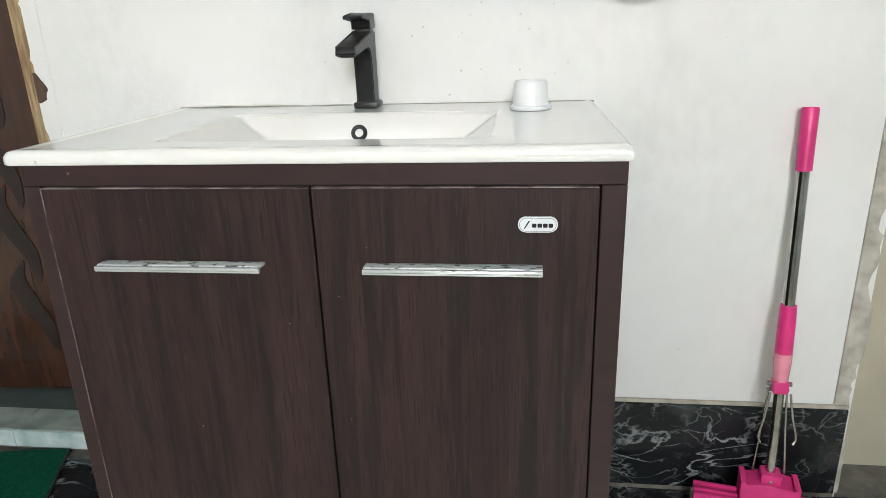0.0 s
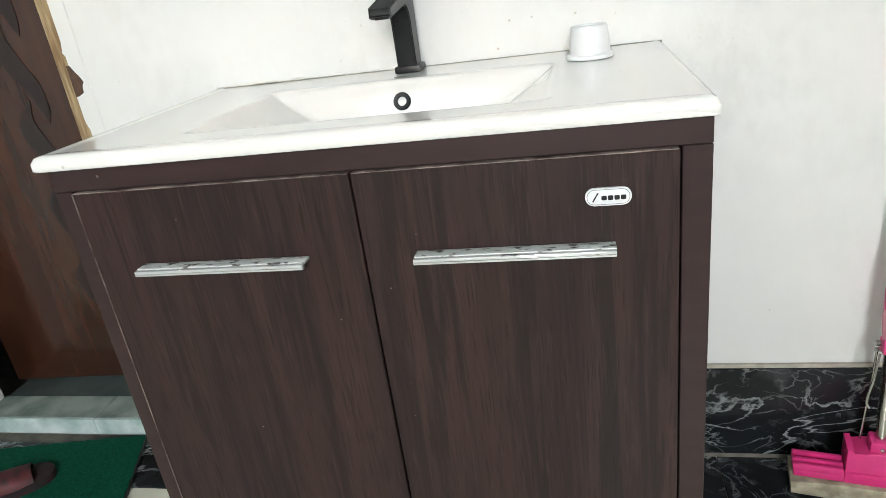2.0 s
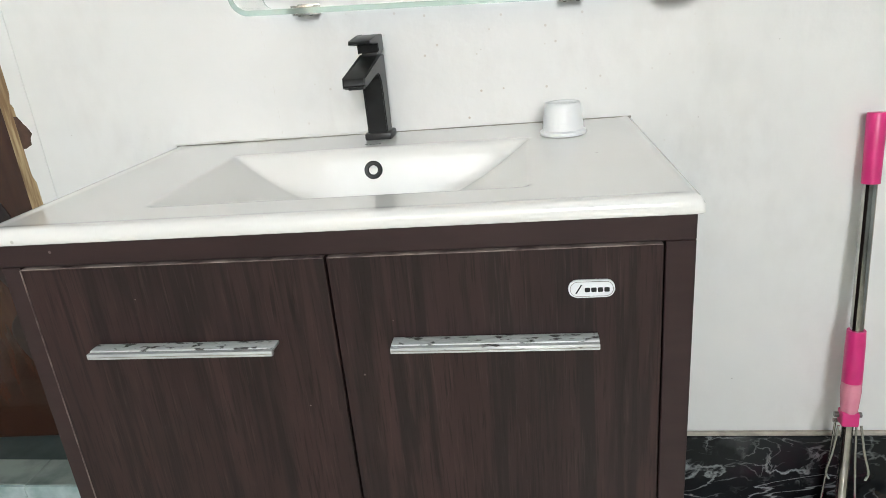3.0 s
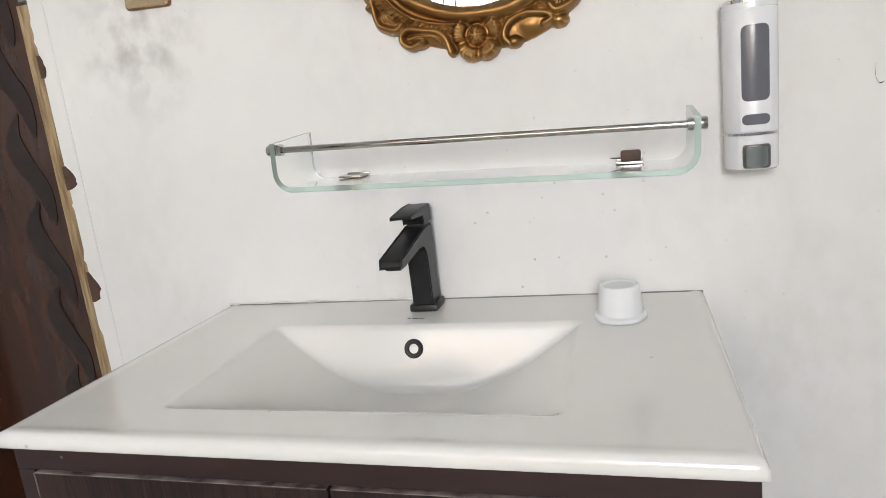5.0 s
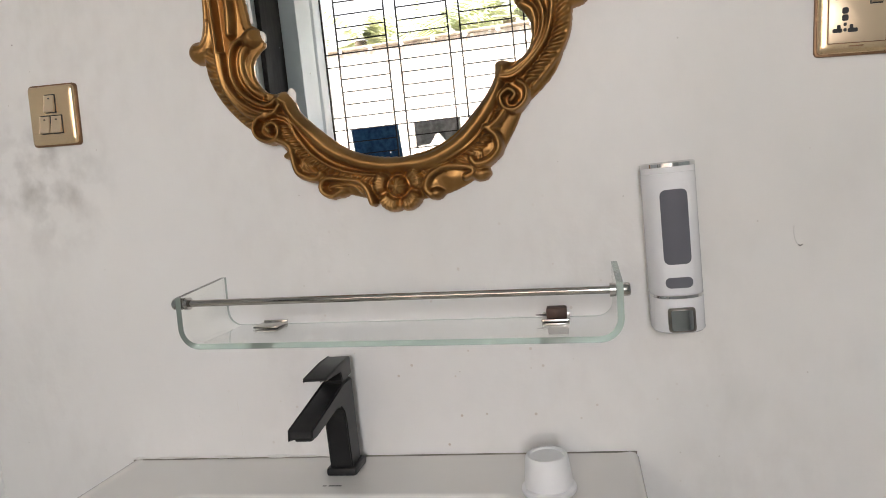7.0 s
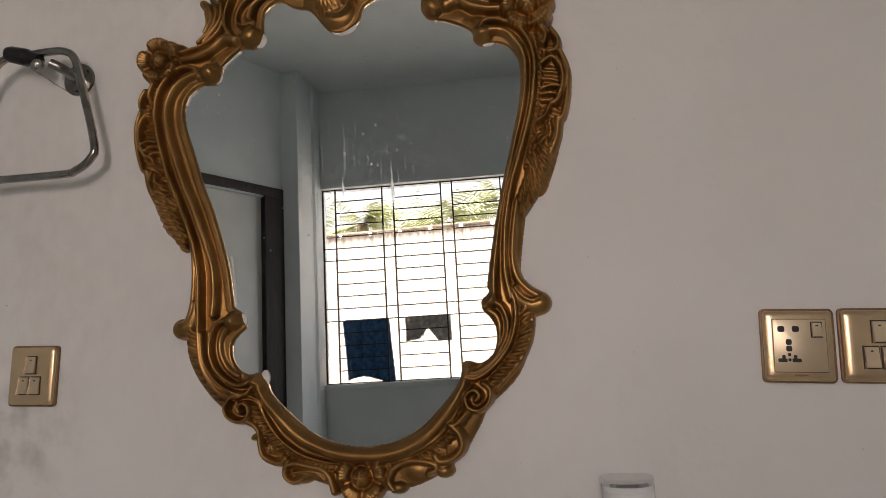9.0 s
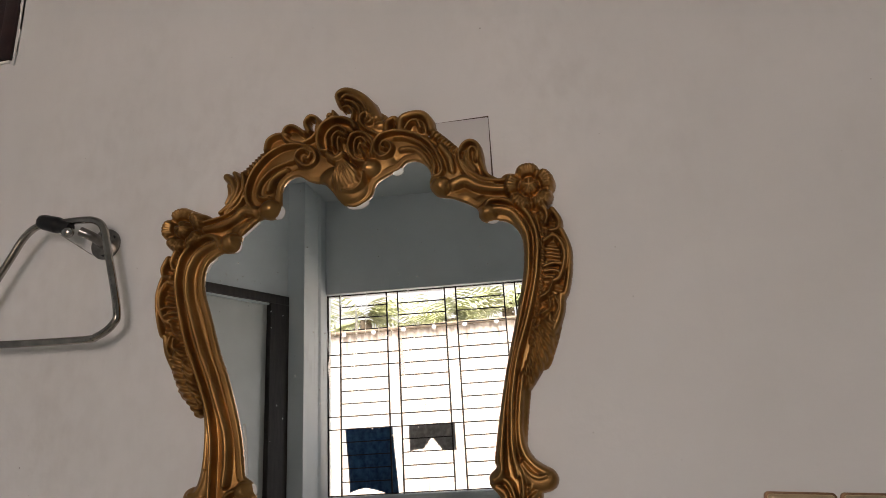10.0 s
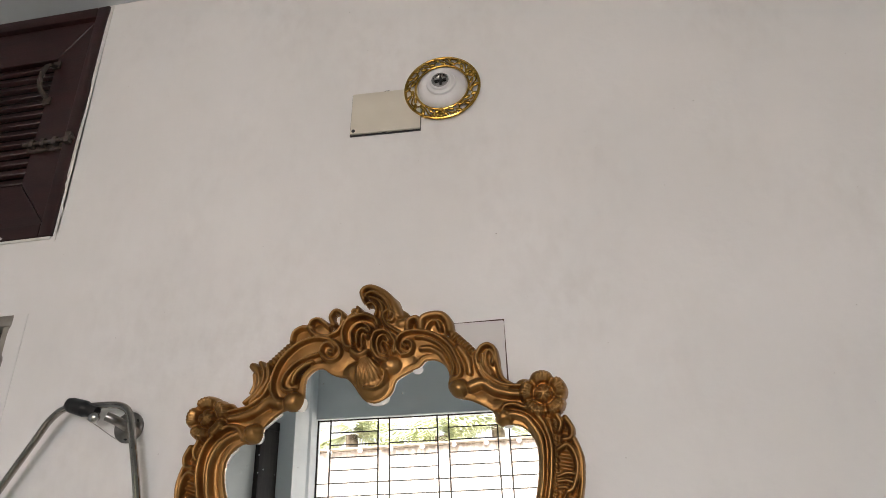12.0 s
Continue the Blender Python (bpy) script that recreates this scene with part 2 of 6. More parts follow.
IRON = mat("black_iron", (0.010, 0.010, 0.011), 0.5, second=(0.02, 0.018, 0.016), scale=40)
DENIM = mat("dark_blue_cloth", (0.05, 0.12, 0.20), 0.9, second=(0.02, 0.055, 0.11), scale=30, bump=0.6)
GREY_CLOTH = mat("grey_cloth", (0.30, 0.30, 0.30), 0.9, second=(0.18, 0.18, 0.18), scale=30, bump=0.6)
SHEET = mat("corrugated_sheet", (0.58, 0.50, 0.42), 0.6, second=(0.42, 0.33, 0.26), scale=4, stretch=(4, 1, 0.3))
CONCRETE = mat("yard_concrete", (0.5, 0.49, 0.46), 0.85, second=(0.38, 0.37, 0.34), scale=3)
LEAF = mat("palm_leaf", (0.46, 0.47, 0.28), 0.45, second=(0.30, 0.33, 0.15), scale=3)
BARK = mat("palm_bark", (0.22, 0.17, 0.12), 0.9, second=(0.12, 0.09, 0.06), scale=14)
SLIPPER = mat("dark_red_slipper", (0.030, 0.008, 0.010), 0.7, second=(0.010, 0.008, 0.009), scale=26, bump=0.5)
SLIPPER_STRAP = mat("red_strap", (0.10, 0.009, 0.012), 0.6, second=(0.018, 0.007, 0.009), scale=40)


def marble(name, base, vein, gold):
    m = mat(name, base, 0.10, second=tuple(c * 2.0 for c in base), scale=6, detail=6, spec=0.3)
    nt = m.node_tree
    for scale, colour, width, gate in ((3.2, vein, 0.010, 0.50), (6.5, vein, 0.016, 0.52), (14.0, tuple(0.7 * c for c in vein), 0.022, 0.52), (2.6, gold, 0.008, 0.55)):
        co, v = nt.nodes.new("ShaderNodeTexCoord"), nt.nodes.new("ShaderNodeTexNoise")
        mp = nt.nodes.new("ShaderNodeMapping")
        mp.inputs["Rotation"].default_value, mp.inputs["Location"].default_value = (0.5, 0.7, 0.3), (scale, 2, 7)
        mp.inputs["Scale"].default_value = (1, 1, 1.6)
        v.inputs["Scale"].default_value, v.inputs["Detail"].default_value, v.inputs["Distortion"].default_value = scale, 7, 0.9
        nt.links.new(co.outputs["Object"], mp.inputs[0])
        nt.links.new(mp.outputs[0], v.inputs["Vector"])
        ridge = math_node(nt, "ABSOLUTE", math_node(nt, "SUBTRACT", v.outputs[0], 0.5))
        near = ranged(nt, ridge, 0.0, width, 1.0, 0.0)
        where = ranged(nt, noise_node(nt, scale * 0.9, 4, (1, 1, 1), (5, scale, 1)), gate - 0.05, gate + 0.15)
        overlay(m, math_node(nt, "MULTIPLY", near, where), colour)
    cloud = ranged(nt, noise_node(nt, 11, 8, (1, 1, 0.6), (1, 7, 2)), 0.58, 0.8)
    overlay(m, math_node(nt, "MULTIPLY", cloud, 0.4), tuple(0.45 * c for c in vein))
    return m


MARBLE = marble("black_marble_tile", (0.010, 0.011, 0.012), (0.34, 0.36, 0.36), (0.16, 0.11, 0.06))


SIDE_DOOR = mat("pale_grey_paint", (0.68, 0.70, 0.68), 0.5, second=(0.60, 0.62, 0.60), scale=3)
RING = mat("dark_polished_steel", (0.42, 0.39, 0.35), 0.10, 1.0, second=(0.26, 0.24, 0.22), scale=30)
RAIL = mat("polished_steel", (0.56, 0.53, 0.49), 0.10, 1.0, second=(0.40, 0.375, 0.345), scale=30)


def glass(name, colour, rough=0.0):
    m = bpy.data.materials.new(name)
    m.use_nodes = True
    b = m.node_tree.nodes["Principled BSDF"]
    b.inputs["Base Color"].default_value = (*colour, 1)
    b.inputs["Transmission Weight"].default_value, b.inputs["Roughness"].default_value, b.inputs["IOR"].default_value = 1.0, rough, 1.48
    return m


GLASS_EDGE = glass("ground_glass_edge", (0.58, 0.68, 0.61), 0.25)
GLASS_EDGE.node_tree.nodes["Principled BSDF"].inputs["Transmission Weight"].default_value = 0.65
GLASS = glass("green_tinted_glass", (0.97, 0.985, 0.965))

MIRROR = mat("mirror_silver", (0.87, 0.91, 0.92), 0.0, 1.0, second=(0.85, 0.89, 0.90), scale=3)
_nt = MIRROR.node_tree
_dust = math_node(_nt, "MULTIPLY", specks(_nt, 95, 0.13, 0.16), 0.85)
_b = _nt.nodes["Principled BSDF"]
_streak = math_node(_nt, "MULTIPLY", ranged(_nt, noise_node(_nt, 150, 3, (1, 1, 0.07)), 0.58, 0.64), ranged(_nt, near_spot(_nt, 0.02, -0.008, 1.70, 0.13), 0.1, 0.5))
_all = math_node(_nt, "MAXIMUM", _dust, math_node(_nt, "MULTIPLY", _streak, 0.22))
overlay(MIRROR, _all, (0.6, 0.6, 0.6))
_nt.links.new(ranged(_nt, _all, 0, 1, 0.0, 0.5), _b.inputs["Roughness"])
_nt.links.new(ranged(_nt, _all, 0, 1, 1.0, 0.2), _b.inputs["Metallic"])

# ---- building helpers ----


def mesh_of(bm, name, material, smooth=False):
    me = bpy.data.meshes.new(name)
    bmesh.ops.recalc_face_normals(bm, faces=bm.faces)
    bm.to_mesh(me)
    bm.free()
    me.materials.append(material)
    if smooth:
        me.polygons.foreach_set("use_smooth", [True] * len(me.polygons))
        me.set_sharp_from_angle(angle=radians(38))
    return me


def part(name, bm, material, parent=None, label="", smooth=True):
    ob = new(name, mesh_of(bm, name, material, smooth))
    ob.parent = parent
    if label:
        ob["label"] = label
    return ob


def thing(name, m, label, category, group=""):
    ob = new(name)
    ob.empty_display_size = 0.05
    ob.matrix_world = m
    return tagged(ob, label, category, group)


def structure(name, bm, material, label, category, smooth=False):
    return tagged(part(name, bm, material, None, "", smooth), label, category, "", "structure")


def box(x0, x1, y0, y1, z0, z1, bevel=0.0, seg=2, bm=None):
    bm2 = bmesh.new()
    bmesh.ops.create_cube(bm2, size=1, matrix=Matrix.Translation(((x0 + x1) / 2, (y0 + y1) / 2, (z0 + z1) / 2)) @ Matrix.Diagonal((abs(x1 - x0), abs(y1 - y0), abs(z1 - z0), 1)))
    if bevel:
        bmesh.ops.bevel(bm2, geom=list(bm2.edges), offset=bevel, segments=seg, profile=0.6, affect="EDGES")
    if bm is None:
        return bm2
    return merge(bm, bm2)


def merge(bm, other):
    me = bpy.data.meshes.new("tmp")
    other.to_mesh(me)
    other.free()
    bm.from_mesh(me)
    bpy.data.meshes.remove(me)
    return bm


def moved(bm, m):
    bmesh.ops.transform(bm, matrix=m, verts=bm.verts)
    return bm


def spline(points, n, closed=False):
    """Catmull-Rom through the points, n steps a span."""
    p = [np.array(q, float) for q in points]
    k = len(p)
    out = []
    for i in range(k if closed else k - 1):
        if closed:
            a, b, c, d = p[i - 1], p[i], p[(i + 1) % k], p[(i + 2) % k]
        else:
            a, b, c, d = p[max(i - 1, 0)], p[i], p[i + 1], p[min(i + 2, k - 1)]
        for j in range(n):
            t = j / n
            out.append(0.5 * (2 * b + (c - a) * t + (2 * a - 5 * b + 4 * c - d) * t * t + (3 * b - a - 3 * c + d) * t ** 3))
    if not closed:
        out.append(p[-1])
    return out


def rings(loops, bm=None, closed_along=False, caps=True):
    """Skins loops of equal length."""
    bm = bm or bmesh.new()
    vs = [[bm.verts.new(tuple(q)) for q in lp] for lp in loops]
    k = len(loops[0])
    for i in range(len(vs) if closed_along else len(vs) - 1):
        a, b = vs[i], vs[(i + 1) % len(vs)]
        for j in range(k):
            bm.faces.new((a[j], a[(j + 1) % k], b[(j + 1) % k], b[j]))
    if caps and not closed_along:
        bm.faces.new(vs[0])
        bm.faces.new(vs[-1])
    return bm


def tube(points, radius, sides=10, closed=False, bm=None, flat=1.0, up=(0, 1, 0)):
    """A round or flattened sweep; radius may be a function of 0..1. flat scales it along up."""
    pts = [Vector(q) for q in points]
    n, loops = len(pts), []
    for i, q in enumerate(pts):
        if closed:
            d = pts[(i + 1) % n] - pts[i - 1]
        else:
            d = pts[min(i + 1, n - 1)] - pts[max(i - 1, 0)]
        d.normalize()
        side = d.cross(Vector(up))
        if side.length < 1e-4:
            side = d.cross(Vector((1, 0, 0.3)))
        side.normalize()
        nrm = side.cross(d).normalized()
        r = radius(i / max(n - 1, 1)) if callable(radius) else radius
        loops.append([q + r * (math.cos(2 * math.pi * k / sides) * side + flat * math.sin(2 * math.pi * k / sides) * nrm) for k in range(sides)])
    return rings(loops, bm, closed)


def lathe(profile, sides=32, bm=None):
    """Turns (radius, height) about z; the first and last close when their radius is 0."""
    loops = [[(max(r, 1e-5) * math.cos(2 * math.pi * k / sides), max(r, 1e-5) * math.sin(2 * math.pi * k / sides), z) for k in range(sides)] for r, z in profile]
    return rings(loops, bm, False, True)


def prism(outline, depth, axis="y", bm=None, bevel=0.0, seg=2):
    """Extrudes an outline of (a, b): axis y gives (a, 0..-depth, b), axis x gives (0..depth, a, b), axis z gives (a, b, 0..depth)."""
    bm2 = bmesh.new()
    place = {"y": lambda a, b, d: (a, -d, b), "x": lambda a, b, d: (d, a, b), "z": lambda a, b, d: (a, b, d)}[axis]
    lo = [bm2.verts.new(place(a, b, 0)) for a, b in outline]
    hi = [bm2.verts.new(place(a, b, depth)) for a, b in outline]
    k = len(outline)
    for i in range(k):
        bm2.faces.new((lo[i], lo[(i + 1) % k], hi[(i + 1) % k], hi[i]))
    bm2.faces.new(lo)
    top = bm2.faces.new(hi)
    if bevel:
        bmesh.ops.bevel(bm2, geom=list(top.edges), offset=bevel, segments=seg, profile=0.6, affect="EDGES")
    return merge(bm, bm2) if bm else bm2


def rounded(x0, x1, z0, z1, r, n=5):
    out = []
    for cx, cz, a0 in ((x1 - r, z1 - r, 0), (x0 + r, z1 - r, 90), (x0 + r, z0 + r, 180), (x1 - r, z0 + r, 270)):
        for k in range(n + 1):
            a = radians(a0 + 90 * k / n)
            out.append((cx + r * math.cos(a), cz + r * math.sin(a)))
    return out


def ellipsoid(c, r, bm=None, u=14, v=9):
    bm2 = bmesh.new()
    bmesh.ops.create_uvsphere(bm2, u_segments=u, v_segments=v, radius=1, matrix=Matrix.Translation(c) @ Matrix.Diagonal((*r, 1)))
    return merge(bm, bm2) if bm else bm2


TO_ROOM = pose(0, 0, 0, 90, 0, 0)  # turns a lathe's z to point into the room (-y)

# ---- the room ----
XL, XR = -1.00, 2.60


def cells(xs, zs, y0, y1, holes):
    bm = bmesh.new()
    for i in range(len(xs) - 1):
        for j in range(len(zs) - 1):
            cx, cz = (xs[i] + xs[i + 1]) / 2, (zs[j] + zs[j + 1]) / 2
            if any(a < cx < b and c < cz < d for a, b, c, d in holes):
                continue
            box(xs[i], xs[i + 1], y0, y1, zs[j], zs[j + 1], bm=bm)
    bmesh.ops.remove_doubles(bm, verts=bm.verts, dist=0.0005)
    seen = {}
    for f in bm.faces:
        seen.setdefault(tuple(sorted(v.index for v in f.verts)), []).append(f)
    bmesh.ops.delete(bm, geom=[f for fs in seen.values() if len(fs) > 1 for f in fs], context="FACES")
    return bm


wall_north = structure("wall_north", cells([-2.2, -0.98, -0.855, -0.300, -0.256, 1.352, 2.25, XR + 0.15], [-0.02, 1.28, 2.185, 2.368, 3.070, CEIL], 0.0, 0.13,
                       [(-0.98, -0.300, -1, 2.185), (-0.855, -0.256, 2.368, 3.070), (1.352, 2.25, -1, 1.28)]), PAINT,
                       "white painted plaster wall with smudges and splashes", "wall")
SLANT = Matrix.Translation((XL, -3.07, 0)) @ pose(0, 0, 0, 0, 0, 116)
structure("wall_west", moved(cells([-0.30, 0.06, 0.98, 1.20], [-0.02, 2.52, CEIL], 0.0, 0.12, [(0.06, 0.98, -1, 2.52)]), SLANT), GREY_PAINT,
          "grey-blue painted plaster wall with a doorway", "wall")
structure("wall_northwest", box(XL - 0.65, XL - 0.53, -1.93, 0.13, -0.02, CEIL), GREY_PAINT, "plain grey-blue painted side wall", "wall")
structure("wall_east", box(XR, XR + 0.15, -4.10, 0.0, -0.02, CEIL), GREY_PAINT, "plain grey-blue painted side wall", "wall")
WX0, WX1, WZ0, WZ1 = 0.0, 2.32, 1.282, 2.686
SOUTH = Matrix.Translation((-0.891, -3.53, 0)) @ pose(0, 0, 0, 0, 0, -5)  # the window's wall runs slightly askew
structure("wall_south", moved(cells([-0.25, WX0, WX1, 3.505], [-0.02, WZ0, WZ1, CEIL], -0.09, 0.05, [(WX0, WX1, WZ0, WZ1)]), SOUTH), GREY_PAINT,
          "grey-blue painted wall with a wide barred window", "wall")
structure("pillar", box(XL, -0.880, -3.478, -3.07, -0.02, CEIL, 0.004), GREY_PAINT, "grey-blue painted pillar beside the window", "pillar")
structure("ceiling", box(-2.199, XR + 0.15, -4.10, 1.2, CEIL, CEIL + 0.12), CEILING, "pale grey-blue painted ceiling", "ceiling")
structure("ceiling_beam", box(XL, XR, -0.30, -0.001, 3.0725, CEIL - 0.001), CEILING, "pale grey-blue beam along the wall", "beam")
structure("floor", box(-2.199, XR + 0.15, -4.10, 1.2, -0.10, -0.012), GROUT, "dark grout bed under the floor tiles", "floor")

# space behind the doorway, with its own dim walls
structure("back_room_wall", merge(merge(box(-1.6, -0.1, 1.1, 1.2, -0.02, CEIL), box(-1.6, -1.5, 0.13, 1.1, -0.02, CEIL)), box(-0.17, -0.1, 0.13, 1.1, -0.02, CEIL)), GREY_PAINT, "dim grey-blue wall behind the doorway", "wall")
structure("side_room_wall", merge(merge(box(-2.7, -2.6, -3.70, -1.2, -0.02, CEIL), box(-2.6, XL - 0.14, -3.70, -3.55, -0.02, CEIL)), box(-2.6, XL - 0.651, -1.3, -1.2, -0.02, CEIL)), GREY_PAINT, "pale wall beyond the side doorway", "wall")
structure("side_room_ceiling", box(-2.7, -2.2, -3.7, 0.2, CEIL, CEIL + 0.12), CEILING, "plain ceiling beyond the side doorway", "ceiling")
structure("side_room_floor", box(-2.7, -2.2, -3.7, 0.2, -0.10, -0.012), GROUT, "plain floor beyond the side doorway", "floor")
structure("recess_wall", box(1.25, 2.40, 0.131, 0.20, -0.02, 1.5), BEIGE, "beige plastered wall in the recess", "wall")

# black door frame of the side doorway
side_frame = tagged(new("door_frame"), "black-stained wooden door frame in the side doorway", "door frame", "", "structure")
for s0, s1, z0, z1 in ((0.0, 0.15, 0, 2.53), (0.95, 1.06, 0, 2.53), (0.0, 1.06, 2.531, 2.59)):
    part("jamb", moved(box(s0, s1, -0.02, 0.10, z0, z1, 0.004), SLANT), BLACK_WOOD, side_frame)

side_door = tagged(new("door_2"), "plain grey-painted door closed in the black frame", "door", "", "structure")
part("leaf", moved(box(0.152, 0.948, 0.02, 0.06, 0.01, 2.518, 0.003), SLANT), SIDE_DOOR, side_door)
part("door_handle", moved(tube(spline([(0.86, 0.02, 1.0), (0.86, -0.03, 1.0), (0.83, -0.035, 1.0), (0.74, -0.035, 1.0)], 5), 0.008, 8), SLANT), DARK_STEEL, side_door)

# ragged plaster along the doorway's edge, and the raw frame behind it


def ragged(x_in, sign, z0, z1, width, seed, amp=0.012, step=0.012):
    rnd = random.Random(seed)
    z, edge, w = z0, [], 0.0
    while z < z1:
        w = 0.75 * w + 0.5 * rnd.uniform(-amp, amp) + (rnd.choice((0, 0, 0, 0, 1)) * rnd.uniform(0, amp))
        edge.append((x_in + sign * max(-0.004, min(w, 0.014)), z))
        z += step * rnd.uniform(0.5, 1.5)
    edge.append((x_in, z1))
    return edge + [(x_in + sign * width, z1), (x_in + sign * width, z0)]


trim_left = structure("plaster_edge", prism(ragged(-0.300, 1, 0.02, 2.184, 0.034, 3), 0.0016, "y", None, 0.0006, 1), PAINT, "rough white plaster lip along the doorway", "plaster edge")
structure("paint_ridge", tube(spline([(-0.270, -0.0002, 0.86), (-0.2690, -0.0002, 1.05), (-0.2705, -0.0002, 1.22), (-0.2695, -0.0002, 1.42)], 8), 0.0008, 5), PAINT, "faint raised line in the paint beside the doorway", "paint ridge")


def chip(z0, z1, wide, seed):
    rnd = random.Random(seed)
    n = 9
    edge = [(-0.299 + wide * math.sin(math.pi * (k / n) ** 0.7) * rnd.uniform(0.75, 1.1) + 0.001, z0 + (z1 - z0) * k / n) for k in range(n + 1)]
    return prism([(-0.305, z0)] + edge + [(-0.305, z1)], 0.0022, "y", None, 0.0004, 1)


for z0, z1, wide, seed in ((1.085, 1.130, 0.022, 1), (0.865, 0.925, 0.020, 2), (1.290, 1.330, 0.007, 3)):
    structure("bare_patch", chip(z0, z1, wide, seed), BROWN, "dark brown bare patch where plaster broke away", "plaster edge")
structure("raw_frame_edge", box(-0.330, -0.2975, 0.003, 0.11, 0.0, 1.42, 0.002), RAW_WOOD, "raw split wood of the door frame edge", "door frame")
structure("cement_edge", merge(box(-0.322, -0.2975, 0.002, 0.11, 1.425, 2.16, 0.003), box(-0.98, -0.2975, 0.002, 0.11, 2.162, 2.190, 0.003)), CEMENT, "bare grey cement round the doorway's head", "door frame")
structure("door_head", box(-0.98, -0.324, 0.03, 0.10, 2.12, 2.160, 0.003), BLACK_WOOD, "dark wooden head of the door frame", "door frame")
structure("corner_plaster", prism(ragged(1.352, -1, 0.01, 1.28, 0.035, 8, 0.010), 0.004, "y", None, 0.0012, 1), PLASTER, "crumbling bare plaster on the wall's corner", "plaster edge")

# skirting of black marble, tan joint above
skirt = tagged(new("baseboard"), "black marble skirting with white veins", "baseboard", "", "structure")
_x = [-0.245, 0.25, 0.80, 1.346]
_sk = [part("tile", box(a + 0.001, b - 0.001, -0.010, -0.0005, 0.012, 0.218, 0.0015, 1), MARBLE, skirt) for a, b in zip(_x, _x[1:])]
part("joint", box(-0.245, 1.346, -0.008, -0.0005, 0.2185, 0.227, 0.002), TAN_GROUT, skirt, "tan cement joint")
part("base_joint", box(-0.245, 1.346, -0.006, -0.0005, 0.0, 0.012), GROUT, skirt)

# step in the doorway
step = tagged(new("door_step"), "low tiled step in the doorway", "step", "", "structure")
for a, b in ((-0.976, -0.61), (-0.608, -0.302)):
    part("riser_tile", box(a, b, 0.032, 0.040, 0.0, 0.046, 0.001, 1), STEP_FACE, step, "pale marble riser tile")
    part("tread_tile", box(a, b, 0.040, 0.134, 0.033, 0.048, 0.0015, 1), STEP_TILE, step)
for a, b in ((-0.976, -0.52), (-0.518, -0.302)):
    part("inner_tile", box(a, b, 0.136, 0.50, 0.029, 0.043, 0.001, 1), DARK_STEP, step, "darker teal tile behind the step")
part("step_core", box(-0.978, -0.300, 0.042, 1.1, -0.01, 0.029), GROUT, step)

# ---- vanity ----


